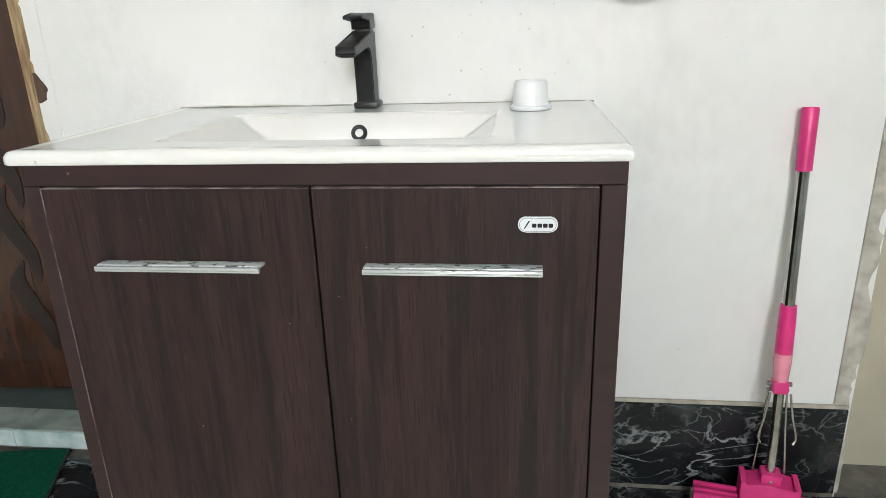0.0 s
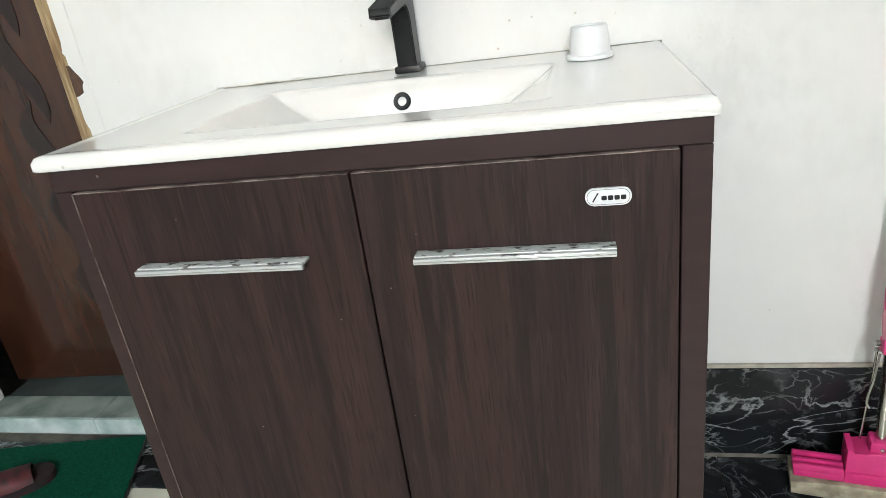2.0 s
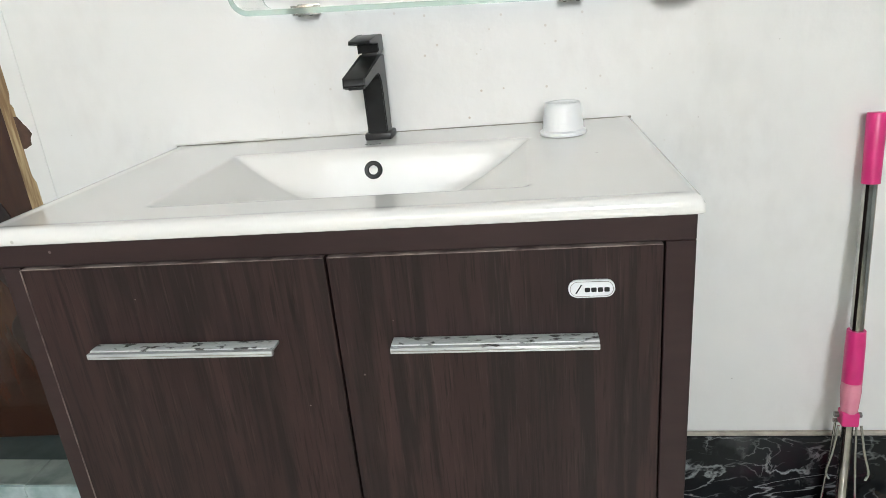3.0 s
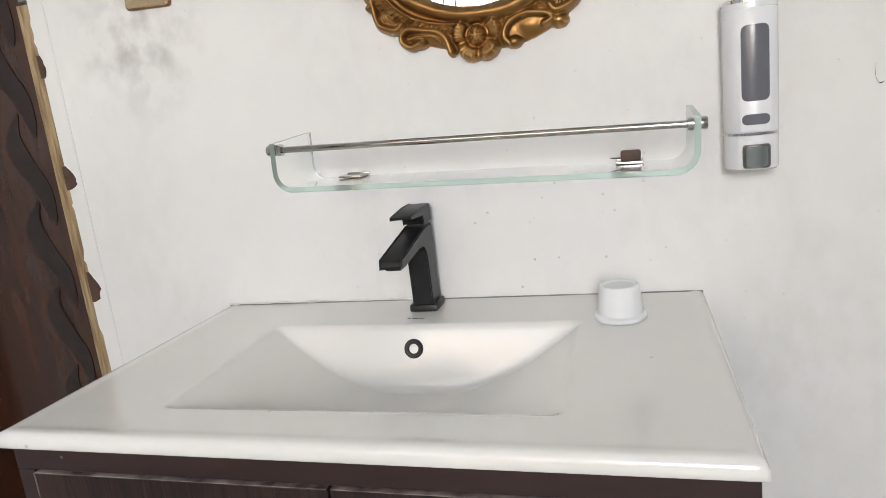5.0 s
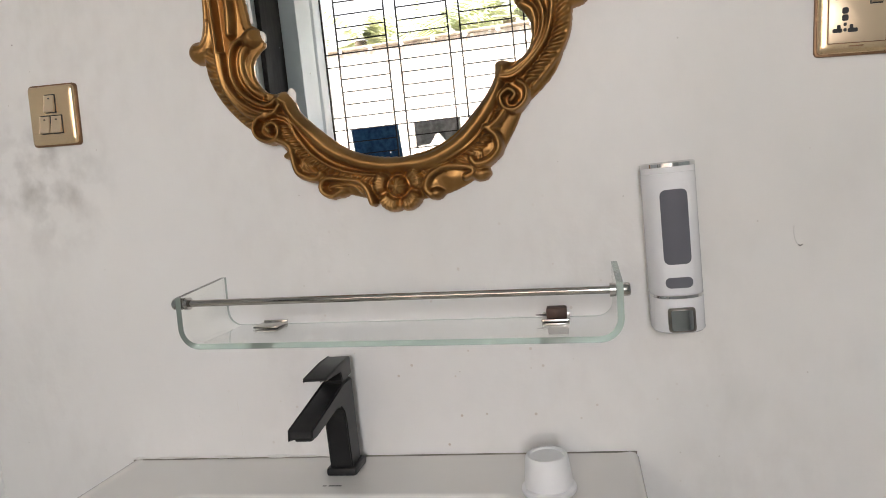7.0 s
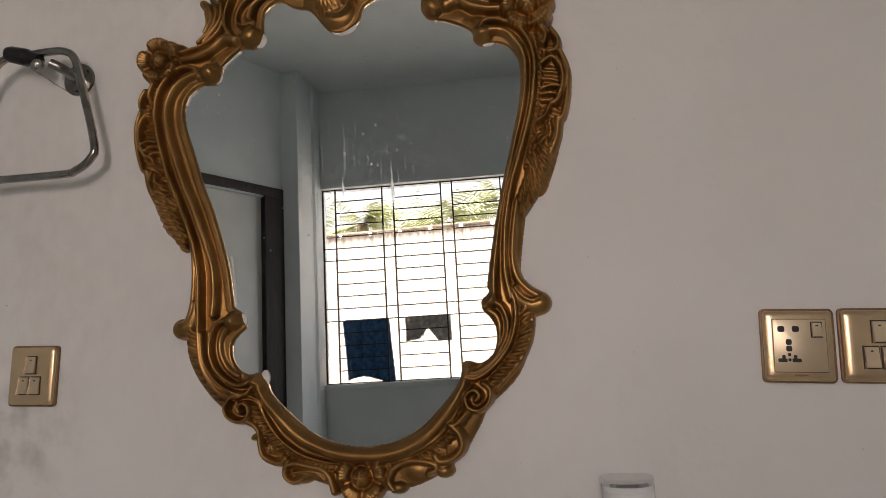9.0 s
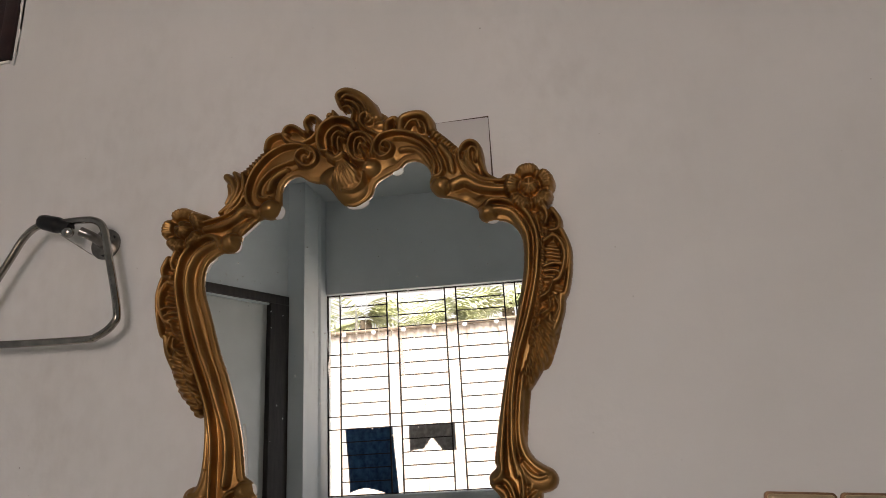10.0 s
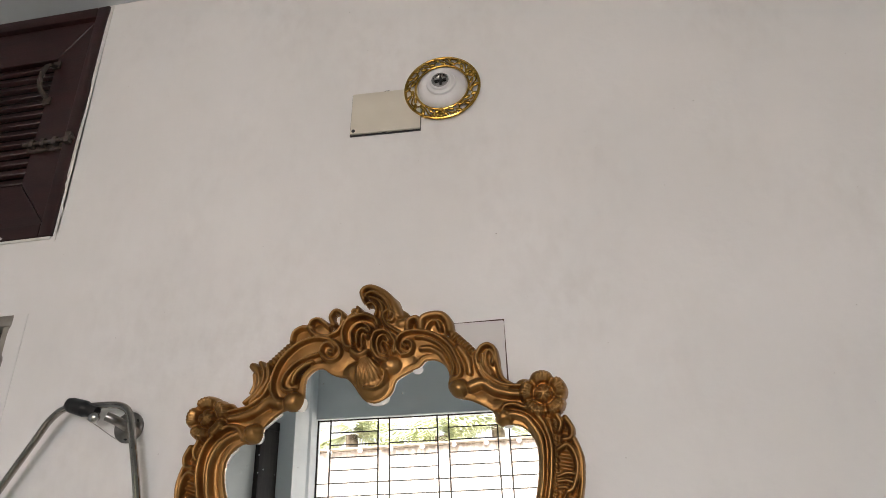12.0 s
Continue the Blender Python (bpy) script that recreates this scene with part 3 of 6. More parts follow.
def vanity_cabinet():
    t = thing("vanity_cabinet", pose(0.406, -0.235, 0), "dark wenge wood-grain vanity cabinet with two doors", "cabinet")
    X0, X1, F, B = -0.394, 0.399, -0.236, 0.230
    part("side_panel", box(X0, X0 + 0.018, F + 0.018, B, 0.0, 0.832, 0.001, 1), WOOD_PLAIN, t)
    part("side_panel", box(X1 - 0.018, X1, F + 0.018, B, 0.0, 0.832, 0.001, 1), WOOD_PLAIN, t)
    part("top_rail", box(X0, X1, F, F + 0.018, 0.8015, 0.832, 0.0012, 1), WOOD_PLAIN, t)
    part("bottom_rail", box(X0, X1, F, F + 0.018, 0.0, 0.075, 0.0012, 1), WOOD_PLAIN, t)
    part("stile", box(X0, -0.3705, F, F + 0.018, 0.075, 0.8015, 0.0012, 1), WOOD_PLAIN, t)
    part("stile", box(0.3685, X1, F, F + 0.018, 0.075, 0.8015, 0.0012, 1), WOOD_PLAIN, t)
    # dark sheet just behind the doors colours their gaps as shaded
    part("inside_back", box(X0 + 0.02, X1 - 0.02, F + 0.024, F + 0.030, 0.0, 0.83), DARK, t)
    for x0, x1, hx0, hx1 in ((-0.3685, 0.0028, -0.296, -0.066), (0.0055, 0.3664, 0.071, 0.299)):
        door = part("door", box(x0, x1, F - 0.002, F + 0.016, 0.080, 0.7985, 0.001, 1), WOOD, t, "wood-grain cabinet door with pale worn edges")
        part("edge_strip", box(x0 + 0.001, x1 - 0.001, F - 0.0026, F + 0.015, 0.7986, 0.7996), EDGING, door)
        if x0 < 0:
            part("edge_strip", box(x0 - 0.0009, x0 - 0.0001, F - 0.0024, F + 0.014, 0.081, 0.7985), EDGING, door)
        h = part("handle", box(hx0, hx1, F - 0.028, F - 0.0215, 0.6915, 0.6985, 0.0010), WORN, door, "flat chrome bar handle with flaking plating")
        part("grip", box(hx0, hx1, F - 0.0213, F - 0.003, 0.6955, 0.6995, 0.0012), FLAKED, h, "flaked top of the handle")
        part("groove_line", box(hx0 + 0.001, hx1 - 0.001, F - 0.0284, F - 0.0279, 0.6942, 0.6950), DARK_STEEL, h)
        if x0 > 0:
            b = part("badge", moved(prism(rounded(-0.0245, 0.0245, -0.0100, 0.0100, 0.0095, 8), 0.003, "y", None, 0.0008), Matrix.Translation((0.2925, F - 0.002, 0.7525))), WHITE_PLASTIC, door, "small white pill-shaped maker's plate")
            rim = rounded(-0.0225, 0.0225, -0.0084, 0.0084, 0.0080, 8)
            part("rim_line", moved(tube([(x, 0, z) for x, z in rim], 0.0003, 6, True), Matrix.Translation((0.2925, F - 0.0052, 0.7525))), DARK_STEEL, b)
            mark = bmesh.new()
            for pts in ([(-0.0105, 0.005), (-0.0165, -0.005)],):
                tube([(x, 0, z) for x, z in pts], 0.0008, 6, False, mark)
            for k in range(4):
                merge(mark, moved(prism(rounded(-0.0028, 0.0028, -0.0026, 0.0026, 0.0012, 3), 0.0006), Matrix.Translation((-0.0045 + 0.0068 * k, 0.0002, -0.001))))
            part("mark", moved(mark, Matrix.Translation((0.2925, F - 0.0050, 0.7525))), BLACK, b, "dark plain logo shapes")
    return t


vanity_cabinet()


def basin_top():
    """Ceramic slab with a sunk rectangular basin, as one height field with rolled edges."""
    W, D, TH, step = 0.810, 0.480, 0.0185, 0.004
    nx, ny = int(W / step) + 1, int(D / step) + 1
    xs, ys = np.linspace(0, W, nx), np.linspace(-D, -0.001, ny)
    X, Y = np.meshgrid(xs, ys)

    def ramp(d, w):
        u = np.clip(d / w, 0, 1)
        return np.where(u < 0.72, u * 1.10, 1 - (1 - u) ** 2 * (1 - 0.792) / 0.0784)

    left, right, back, front = X - 0.172, 0.638 - X, -0.130 - Y, Y + 0.405

    def sweep(d, w):
        u = np.clip(d / w, 0, 1)
        return 1.02 * (1 - (1 - u) ** 1.9)

    r = np.stack([sweep(left, 0.225), sweep(right, 0.225), ramp(back, 0.034), ramp(front, 0.120)])
    k = 46.0
    soft = -np.log(np.exp(-k * r).sum(0)) / k
    depth = 0.094 * np.clip(soft, 0, 1.05)
    depth = np.where(np.minimum.reduce([left, right, back, front]) <= 0, 0, np.clip(depth, 0, 1))
    # soft lip round the basin
    Z = 0.850 - depth
    for _ in range(1):
        Zp = np.pad(Z, 1, mode="edge")
        Z = (Zp[1:-1, 1:-1] * 2 + Zp[:-2, 1:-1] + Zp[2:, 1:-1] + Zp[1:-1, :-2] + Zp[1:-1, 2:]) / 6
    edge = np.minimum(np.minimum(X, W - X), Y + D)
    R = 0.007
    roll = np.where(edge < R, R - np.sqrt(np.maximum(R * R - (R - np.clip(edge, 0, R)) ** 2, 0)), 0)
    Z = Z + 0.0012 * np.exp(-((edge - 0.012) / 0.006) ** 2) - roll
    verts = [(float(x), float(y), float(z)) for x, y, z in zip(X.ravel(), Y.ravel(), Z.ravel())]
    faces = [(j * nx + i, j * nx + i + 1, (j + 1) * nx + i + 1, (j + 1) * nx + i) for j in range(ny - 1) for i in range(nx - 1)]
    border = [i for i in range(nx)] + [j * nx + nx - 1 for j in range(1, ny)] + [(ny - 1) * nx + i for i in range(nx - 2, -1, -1)] + [j * nx for j in range(ny - 2, 0, -1)]
    n0 = len(verts)
    verts += [(verts[b][0], verts[b][1], 0.850 - TH + 0.002) for b in border]
    n1 = len(verts)
    cx, cy = W / 2, -D / 2
    verts += [(cx + (verts[b][0] - cx) * 0.992, cy + (verts[b][1] - cy) * 0.992, 0.850 - TH) for b in border]
    m = len(border)
    faces += [(border[i], n0 + i, n0 + (i + 1) % m, border[(i + 1) % m]) for i in range(m)]
    faces += [(n0 + i, n1 + i, n1 + (i + 1) % m, n0 + (i + 1) % m) for i in range(m)]
    me = bpy.data.meshes.new("slab")
    me.from_pydata(verts, [], faces)
    me.materials.append(CERAMIC)
    me.polygons.foreach_set("use_smooth", [True] * len(me.polygons))
    t = thing("wash_basin", pose(0, 0, 0), "white glazed ceramic basin top with a sunk rectangular bowl", "basin")
    slab = new("slab", me)
    slab.parent = t
    # overflow ring on the bowl's rear wall
    tilt = Matrix.Translation((0.396, -0.1400, 0.8170)) @ pose(0, 0, 0, 72, 0, 0)
    ring = [(0.0072, -0.004), (0.0072, 0.0025), (0.0085, 0.004), (0.0125, 0.0042), (0.0142, 0.003), (0.0146, 0.0), (0.0146, -0.004)]
    part("overflow_ring", moved(lathe(ring, 32), tilt), BLACK, t, "black overflow ring")
    part("overflow_hole", moved(lathe([(0, 0.0008), (0.0073, 0.0008), (0.0073, -0.002), (0, -0.002)], 20), tilt), PORCELAIN, t)
    # drain
    d = part("drain", moved(lathe([(0.0255, -0.004), (0.0260, 0.0005), (0.0245, 0.0020), (0.0225, 0.0015), (0.0220, -0.004)], 36), pose(0.404, -0.256, 0.7565)), CHROME, t, "chrome drain with plug")
    part("plug", moved(lathe([(0.0215, -0.002), (0.0216, 0.0035), (0.0190, 0.0065), (0.0110, 0.0085), (0.0, 0.0092)], 36), pose(0.404, -0.256, 0.7565)), STEEL, d, "domed brushed-steel plug")
    # small printed mark behind the bowl
    bars = bmesh.new()
    for k, (a, b) in enumerate(((-0.014, -0.009), (-0.006, -0.002), (-0.0012, 0.003), (0.0038, 0.008), (0.0088, 0.013))):
        box(0.391 + a, 0.391 + b, -0.1015, -0.0995, 0.8500, 0.8504, bm=bars)
    part("maker_mark", bars, BLACK, t, "tiny dark printed mark")
    return t


basin_top()

# joint between basin and wall
structure("wall_gap", box(0.002, 0.808, -0.0030, -0.0004, 0.846, 0.8510), CEMENT, "thin dark gap behind the basin", "gap")
tagged(part("sealant_bead", tube(spline([(0.0, -0.002, 0.8525), (0.12, -0.0025, 0.853), (0.24, -0.002, 0.8525), (0.36, -0.002, 0.852)], 14), lambda u: 0.0014 + 0.0012 * math.sin(37 * u) * math.sin(11 * u), 8), WHITE_PLASTER, None), "lumpy white sealant between basin and wall", "sealant", "", "structure")


def faucet():
    t = thing("faucet", pose(0.3935, -0.045, 0.850), "matt black square basin mixer tap", "faucet")
    part("base", box(-0.0225, 0.0225, -0.026, 0.023, 0.0, 0.012, 0.004), BLACK, t)
    prof = [(0.017, 0.010), (0.017, 0.134), (-0.016, 0.134), (-0.137, 0.111), (-0.139, 0.100), (-0.124, 0.097), (-0.046, 0.108), (-0.033, 0.104), (-0.025, 0.095), (-0.0215, 0.081), (-0.0195, 0.010)]
    body = moved(prism(prof, 0.0325, "x"), Matrix.Translation((-0.01625, 0, 0)))
    bmesh.ops.bevel(body, geom=list(body.edges), offset=0.0018, segments=2, affect="EDGES")
    part("body", body, BLACK, t)
    # flat strip coloured as the shade inside the spout's trough, no recess cut
    part("spout_trough", moved(box(-0.0115, 0.0115, -0.108, -0.022, -0.0012, 0.0012, 0.001), Matrix.Translation((0, 0, 0.1342)) @ pose(0, 0, -0.0032, 10.8, 0, 0)), DARK, t)
    part("aerator", box(-0.0115, 0.0115, -0.132, -0.116, 0.0945, 0.101, 0.002), BLACK, t)
    part("neck", box(-0.013, 0.013, -0.015, 0.014, 0.133, 0.139, 0.001), BLACK, t)
    lev = moved(prism([(0.017, 0.139), (0.017, 0.165), (-0.020, 0.165), (-0.075, 0.159), (-0.076, 0.1555), (-0.024, 0.152), (-0.021, 0.139)], 0.0335, "x"), Matrix.Translation((-0.01675, 0, 0)))
    bmesh.ops.bevel(lev, geom=list(lev.edges), offset=0.0012, segments=2, affect="EDGES")
    part("lever", lev, BLACK, t)
    return t


faucet()


def plastic_cup():
    t = thing("plastic_cup", pose(0.691, -0.115, 0.850), "milky white plastic cup standing upside down on the basin", "cup")
    part("rim", lathe([(0.0, 0.0008), (0.034, 0.0008), (0.0350, 0.003), (0.0345, 0.006), (0.0305, 0.0085)], 40), CUP_WHITE, t)
    part("wall", lathe([(0.0305, 0.008), (0.0300, 0.016), (0.0275, 0.040), (0.0268, 0.0455), (0.0250, 0.048), (0.0215, 0.0475), (0.0205, 0.0455), (0.0, 0.0450)], 40), CUP_WHITE, t)
    return t


plastic_cup()

# ---- glass shelf ----


def glass_shelf():
    W, D, H, R = 0.597, 0.124, 0.083, 0.030
    t = thing("glass_shelf", pose(0.500, 0, 1.049, 0, 2.0, 0), "green-tinted bent glass shelf with chrome front rail", "shelf")
    # the U section: bottom pane with two turned-up ends
    th, n, line = 0.008, 8, []
    w = W / 2
    line.append((-w, H))
    for k in range(n + 1):
        a = radians(180 + 90 * k / n)
        line.append((-w + R + R * math.cos(a), R + R * math.sin(a)))
    for k in range(n + 1):
        a = radians(270 + 90 * k / n)
        line.append((w - R + R * math.cos(a), R + R * math.sin(a)))
    line.append((w, H))
    loops = []
    for i, (x, z) in enumerate(line):
        p0, p1 = line[max(i - 1, 0)], line[min(i + 1, len(line) - 1)]
        dx, dz = p1[0] - p0[0], p1[1] - p0[1]
        L = math.hypot(dx, dz)
        nx, nz = -dz / L * th, dx / L * th
        fall = 0.010 if i in (0, len(line) - 1) else 0.0
        loops.append([(x, -0.001, z), (x, -D, z - fall), (x + nx, -D, z + nz - fall), (x + nx, -0.001, z + nz)])
    bm = rings(loops)
    bmesh.ops.recalc_face_normals(bm, faces=bm.faces)
    for f in bm.faces:
        f.material_index = 1 if abs(f.normal.y) > 0.9 else 0
    pane = part("glass_pane", bm, GLASS, t, "thick green-tinted glass bent up at both ends")
    pane.data.materials.append(GLASS_EDGE)
    pane.visible_shadow = False
    rail = part("rail", tube([(-w + 0.004, -D + 0.010, H - 0.020), (w - 0.004, -D + 0.010, H - 0.020)], 0.0048, 16), RAIL, t, "chrome front rail")
    for s in (-1, 1):
        part("end_cap", moved(lathe([(0, 0), (0.0082, 0), (0.0082, 0.006), (0.0070, 0.008), (0, 0.008)], 20), Matrix.Translation((s * (w + 0.0005), -D + 0.010, H - 0.020)) @ pose(0, 0, 0, 0, s * 90, 0)), STEEL, rail)
        part("end_collar", moved(lathe([(0, 0), (0.0085, 0), (0.0085, 0.007), (0, 0.007)], 20), Matrix.Translation((s * (w - 0.0085), -D + 0.010, H - 0.020)) @ pose(0, 0, 0, 0, -s * 90, 0)), STEEL, rail)
    for x in (-0.213, 0.213):
        c = part("bracket", box(x - 0.019, x + 0.019, -0.040, -0.001, 0.0088, 0.0120, 0.001), STEEL, t, "steel clip holding the glass")
        part("lower_jaw", box(x - 0.019, x + 0.019, -0.034, -0.001, -0.0030, -0.0006, 0.0006), STEEL, c)
        part("wall_plate", box(x - 0.019, x + 0.019, -0.0045, -0.0005, -0.003, 0.014, 0.001), STEEL, c)
        for sx in (-0.010, 0.010):
            part("screw", moved(lathe([(0, 0), (0.003, 0), (0.0026, 0.0014), (0, 0.0018)], 12), Matrix.Translation((x + sx, -0.026, -0.003)) @ pose(0, 0, 0, 180, 0, 0)), DARK_STEEL, c)
    return t


glass_shelf()


def brown_stub():
    t = thing("wooden_stub", pose(0.716, -0.024, 1.0535, 0, 1.9, 0), "small dark brown stub with a thin black pin", "stub")
    part("block", box(-0.015, 0.013, -0.010, 0.010, 0.0, 0.0145, 0.003), BROWN, t)
    part("pin", tube([(-0.010, -0.004, 0.004), (-0.029, -0.010, 0.0055)], lambda u: 0.0015 - 0.0008 * u, 6), IRON, t)


brown_stub()


def soap_dispenser():
    t = thing("soap_dispenser", pose(0.872, 0, 1.030), "white wall-mounted soap dispenser with smoky window and chrome trim", "dispenser")

    def sec(z, a=0.0335, b=0.068):
        """D-shaped section at a height."""
        out = [(-0.80 * a, -0.001, z)]
        for k in range(25):
            q = math.pi * k / 24
            c, s = math.cos(q), math.sin(q)
            out.append((-a * math.copysign(abs(c) ** 0.75, c), -0.016 - (b - 0.016) * s ** 0.75, z))
        out.append((0.80 * a, -0.001, z))
        return out

    part("body", rings([sec(0.050, 0.0330, 0.066), sec(0.052), sec(0.203), sec(0.2045, 0.0330, 0.067), sec(0.2050), sec(0.2120)]), WHITE_PLASTIC, t)
    part("lower_body", rings([sec(0.0, 0.0315, 0.060), sec(0.003, 0.0335, 0.066), sec(0.046), sec(0.0475, 0.0325, 0.066)]), WHITE_PLASTIC, t)
    part("chrome_line", rings([sec(0.0465, 0.0339, 0.0686), sec(0.0500, 0.0339, 0.0686)]), CHROME, t)
    part("top_cap", rings([sec(0.2120, 0.0340, 0.069), sec(0.2165, 0.0340, 0.069), sec(0.2185, 0.0320, 0.066)]), CHROME, t, "polished chrome top")

    def front(x):
        u = min(abs(x) / 0.0335, 1)
        q = math.acos(u ** (1 / 0.75))
        return -0.016 - 0.052 * math.sin(q) ** 0.75

    def panel(hw, z0, z1, r, proud, deep=0.004):
        """A round-cornered panel that follows the curved front."""
        rows, cols, bm = 16, 10, bmesh.new()
        grid = []
        for j in range(rows + 1):
            z = z0 + (z1 - z0) * (1 - math.cos(math.pi * j / rows)) / 2
            e = max(0.0, r - min(z - z0, z1 - z))
            w = hw - r + math.sqrt(max(r * r - e * e, 0))
            grid.append([bm.verts.new((w * (2 * i / cols - 1), front(w * (2 * i / cols - 1)) - proud, z)) for i in range(cols + 1)])
        for j in range(rows):
            for i in range(cols):
                bm.faces.new((grid[j][i], grid[j][i + 1], grid[j + 1][i + 1], grid[j + 1][i]))
        rim = [q for q in bm.edges if q.is_boundary]
        made = bmesh.ops.extrude_edge_only(bm, edges=rim)["geom"]
        bmesh.ops.translate(bm, verts=[q for q in made if isinstance(q, bmesh.types.BMVert)], vec=(0, deep, 0))
        return bm

    part("level_window", panel(0.0165, 0.090, 0.184, 0.007, 0.0006), GREY_WINDOW, t, "smoky grey see-through level window")
    part("small_window", panel(0.0165, 0.060, 0.0735, 0.0062, 0.0006), GREY_WINDOW, t)
    b = part("push_button", panel(0.0165, 0.004, 0.035, 0.004, 0.0030), DARK_STEEL, t, "chrome push button")
    part("button_face", panel(0.0130, 0.0065, 0.0325, 0.003, 0.0046), CHROME, b)
    return t


soap_dispenser()

# ---- switches and sockets ----


def plate(name, x, z, w, h, turn, label, category, faced=False):
    t = thing(name, pose(x, 0, z, 0, turn, 0), label, category)
    part("back_edge", prism(rounded(-w / 2, w / 2, -h / 2, h / 2, 0.006), 0.0042, "y", None, 0.0012), ROSE_DARK, t)
    # bulging cover: sections that shrink as they rise
    loops = []
    for k in range(9):
        u = k / 8
        a, d = w / 2 - 0.0022 - 0.012 * u ** 2.2, 0.0038 + 0.0072 * math.sin(math.pi * 0.5 * u) ** 0.8
        c = h / 2 - 0.0022 - 0.012 * u ** 2.2
        loops.append([(px, -d, pz) for px, pz in rounded(-a, a, -c, c, 0.006)])
    part("frame", rings(loops), ROSE, t, "shiny bulging champagne-gold cover")
    if faced:
        part("face_joint", moved(prism(rounded(-0.0325, 0.0325, -0.0345, 0.0345, 0.0015), 0.0006, "y"), Matrix.Translation((0, -0.0109, 0))), ROSE_DARK, t)
        part("face", moved(prism(rounded(-0.0315, 0.0315, -0.0335, 0.0335, 0.001), 0.0016, "y", None, 0.0005), Matrix.Translation((0, -0.0110, 0))), ROSE_LIGHT, t)
    return t


def rocker(t, x, z, w=0.017, h=0.026, y=-0.0108):
    part("surround", box(x - w / 2 - 0.0013, x + w / 2 + 0.0013, y - 0.0008, y + 0.001, z - h / 2 - 0.0016, z + h / 2 + 0.0016), IRON, t, "", False)
    prof = [(-h / 2, 0), (-h / 2, 0.0058), (-h * 0.04, 0.0034), (h * 0.04, 0.0030), (h / 2, 0.0020), (h / 2, 0)]
    bm = moved(prism(prof, w, "x"), Matrix.Translation((x - w / 2, y - 0.0006, z)) @ Matrix(((1, 0, 0, 0), (0, 0, -1, 0), (0, 1, 0, 0), (0, 0, 0, 1))))
    bmesh.ops.bevel(bm, geom=list(bm.edges), offset=0.0006, segments=2, affect="EDGES")
    r = part("rocker", bm, ROSE_LIGHT, t)
    part("mark", moved(prism([(-0.0016, -0.0010), (0.0016, -0.0010), (0.0016, 0.0010), (-0.0016, 0.0010)], 0.0003, "y"), Matrix.Translation((x, y - 0.0030, z + h * 0.30))), IRON, r)


def switch_plate(name, x, z, w, h, turn, label):
    t = plate(name, x, z, w, h, turn, label, "switch")
    rocker(t, 0.001, 0.0175)
    rocker(t, -0.0105, -0.0150)
    rocker(t, 0.0105, -0.0150)
    return t


switch_plate("light_switch", -0.047, 1.423, 0.088, 0.097, 2.6, "champagne-gold three-rocker light switch on a smudged wall")
switch_plate("light_switch", 1.2000, 1.398, 0.088, 0.096, 3.6, "champagne-gold three-rocker light switch beside the socket")


def socket_plate():
    t = plate("power_socket", 1.1065, 1.4035, 0.090, 0.096, 3.8, "champagne-gold universal power socket with a switch", "socket", True)
    rocker(t, 0.0205, 0.0205, 0.0115, 0.0175, -0.0124)
    holes = [(-0.0200, 0.0190, 0.0085, 0.0078), (-0.0025, 0.0190, 0.0085, 0.0078), (-0.0115, 0.0040, 0.0072, 0.0075), (-0.0115, -0.0035, 0.0072, 0.0075), (-0.0115, -0.0105, 0.0036, 0.004),
             (-0.0115, -0.0165, 0.0036, 0.004), (-0.0200, -0.0170, 0.0110, 0.0048), (-0.0030, -0.0170, 0.0110, 0.0048), (-0.0185, -0.0135, 0.0040, 0.0060), (-0.0045, -0.0135, 0.0040, 0.0060)]
    for x, z, w, h in holes:
        part("pin_hole", moved(prism(rounded(-w / 2, w / 2, -h / 2, h / 2, min(w, h) * 0.3, 3), 0.0006, "y"), Matrix.Translation((x - 0.002, -0.0125, z * 1.12))), IRON, t, "", False)
    part("maker_mark", box(-0.008, 0.008, -0.0112, -0.0100, -0.0385, -0.0370), ROSE_DARK, t)


socket_plate()

# ---- ornate mirror ----
MY = -0.002
GRID = 0.0013
# the glass opening, from the pendant's tip down one side and up the other
OPEN_RIGHT = [(0.006, 1.934), (0.026, 1.943), (0.036, 1.955), (0.043, 1.973), (0.069, 1.986), (0.086, 1.992), (0.095, 2.002), (0.108, 2.004), (0.122, 1.999), (0.133, 1.987), (0.137, 1.973), (0.134, 1.952), (0.144, 1.935), (0.160, 1.929), (0.178, 1.923), (0.209, 1.904), (0.213, 1.886), (0.223, 1.877), (0.238, 1.878), (0.256, 1.874), (0.270, 1.861), (0.278, 1.841), (0.278, 1.814), (0.272, 1.778), (0.255, 1.715), (0.238, 1.657), (0.221, 1.591), (0.207, 1.527), (0.204, 1.508)] + [(0.206, 1.501), (0.195, 1.491), (0.195, 1.476), (0.205, 1.464), (0.212, 1.450), (0.212, 1.431), (0.204, 1.413), (0.187, 1.403), (0.172, 1.407), (0.160, 1.404), (0.157, 1.386), (0.143, 1.364), (0.120, 1.340), (0.093, 1.317), (0.060, 1.302), (0.031, 1.297), (0.010, 1.296)]
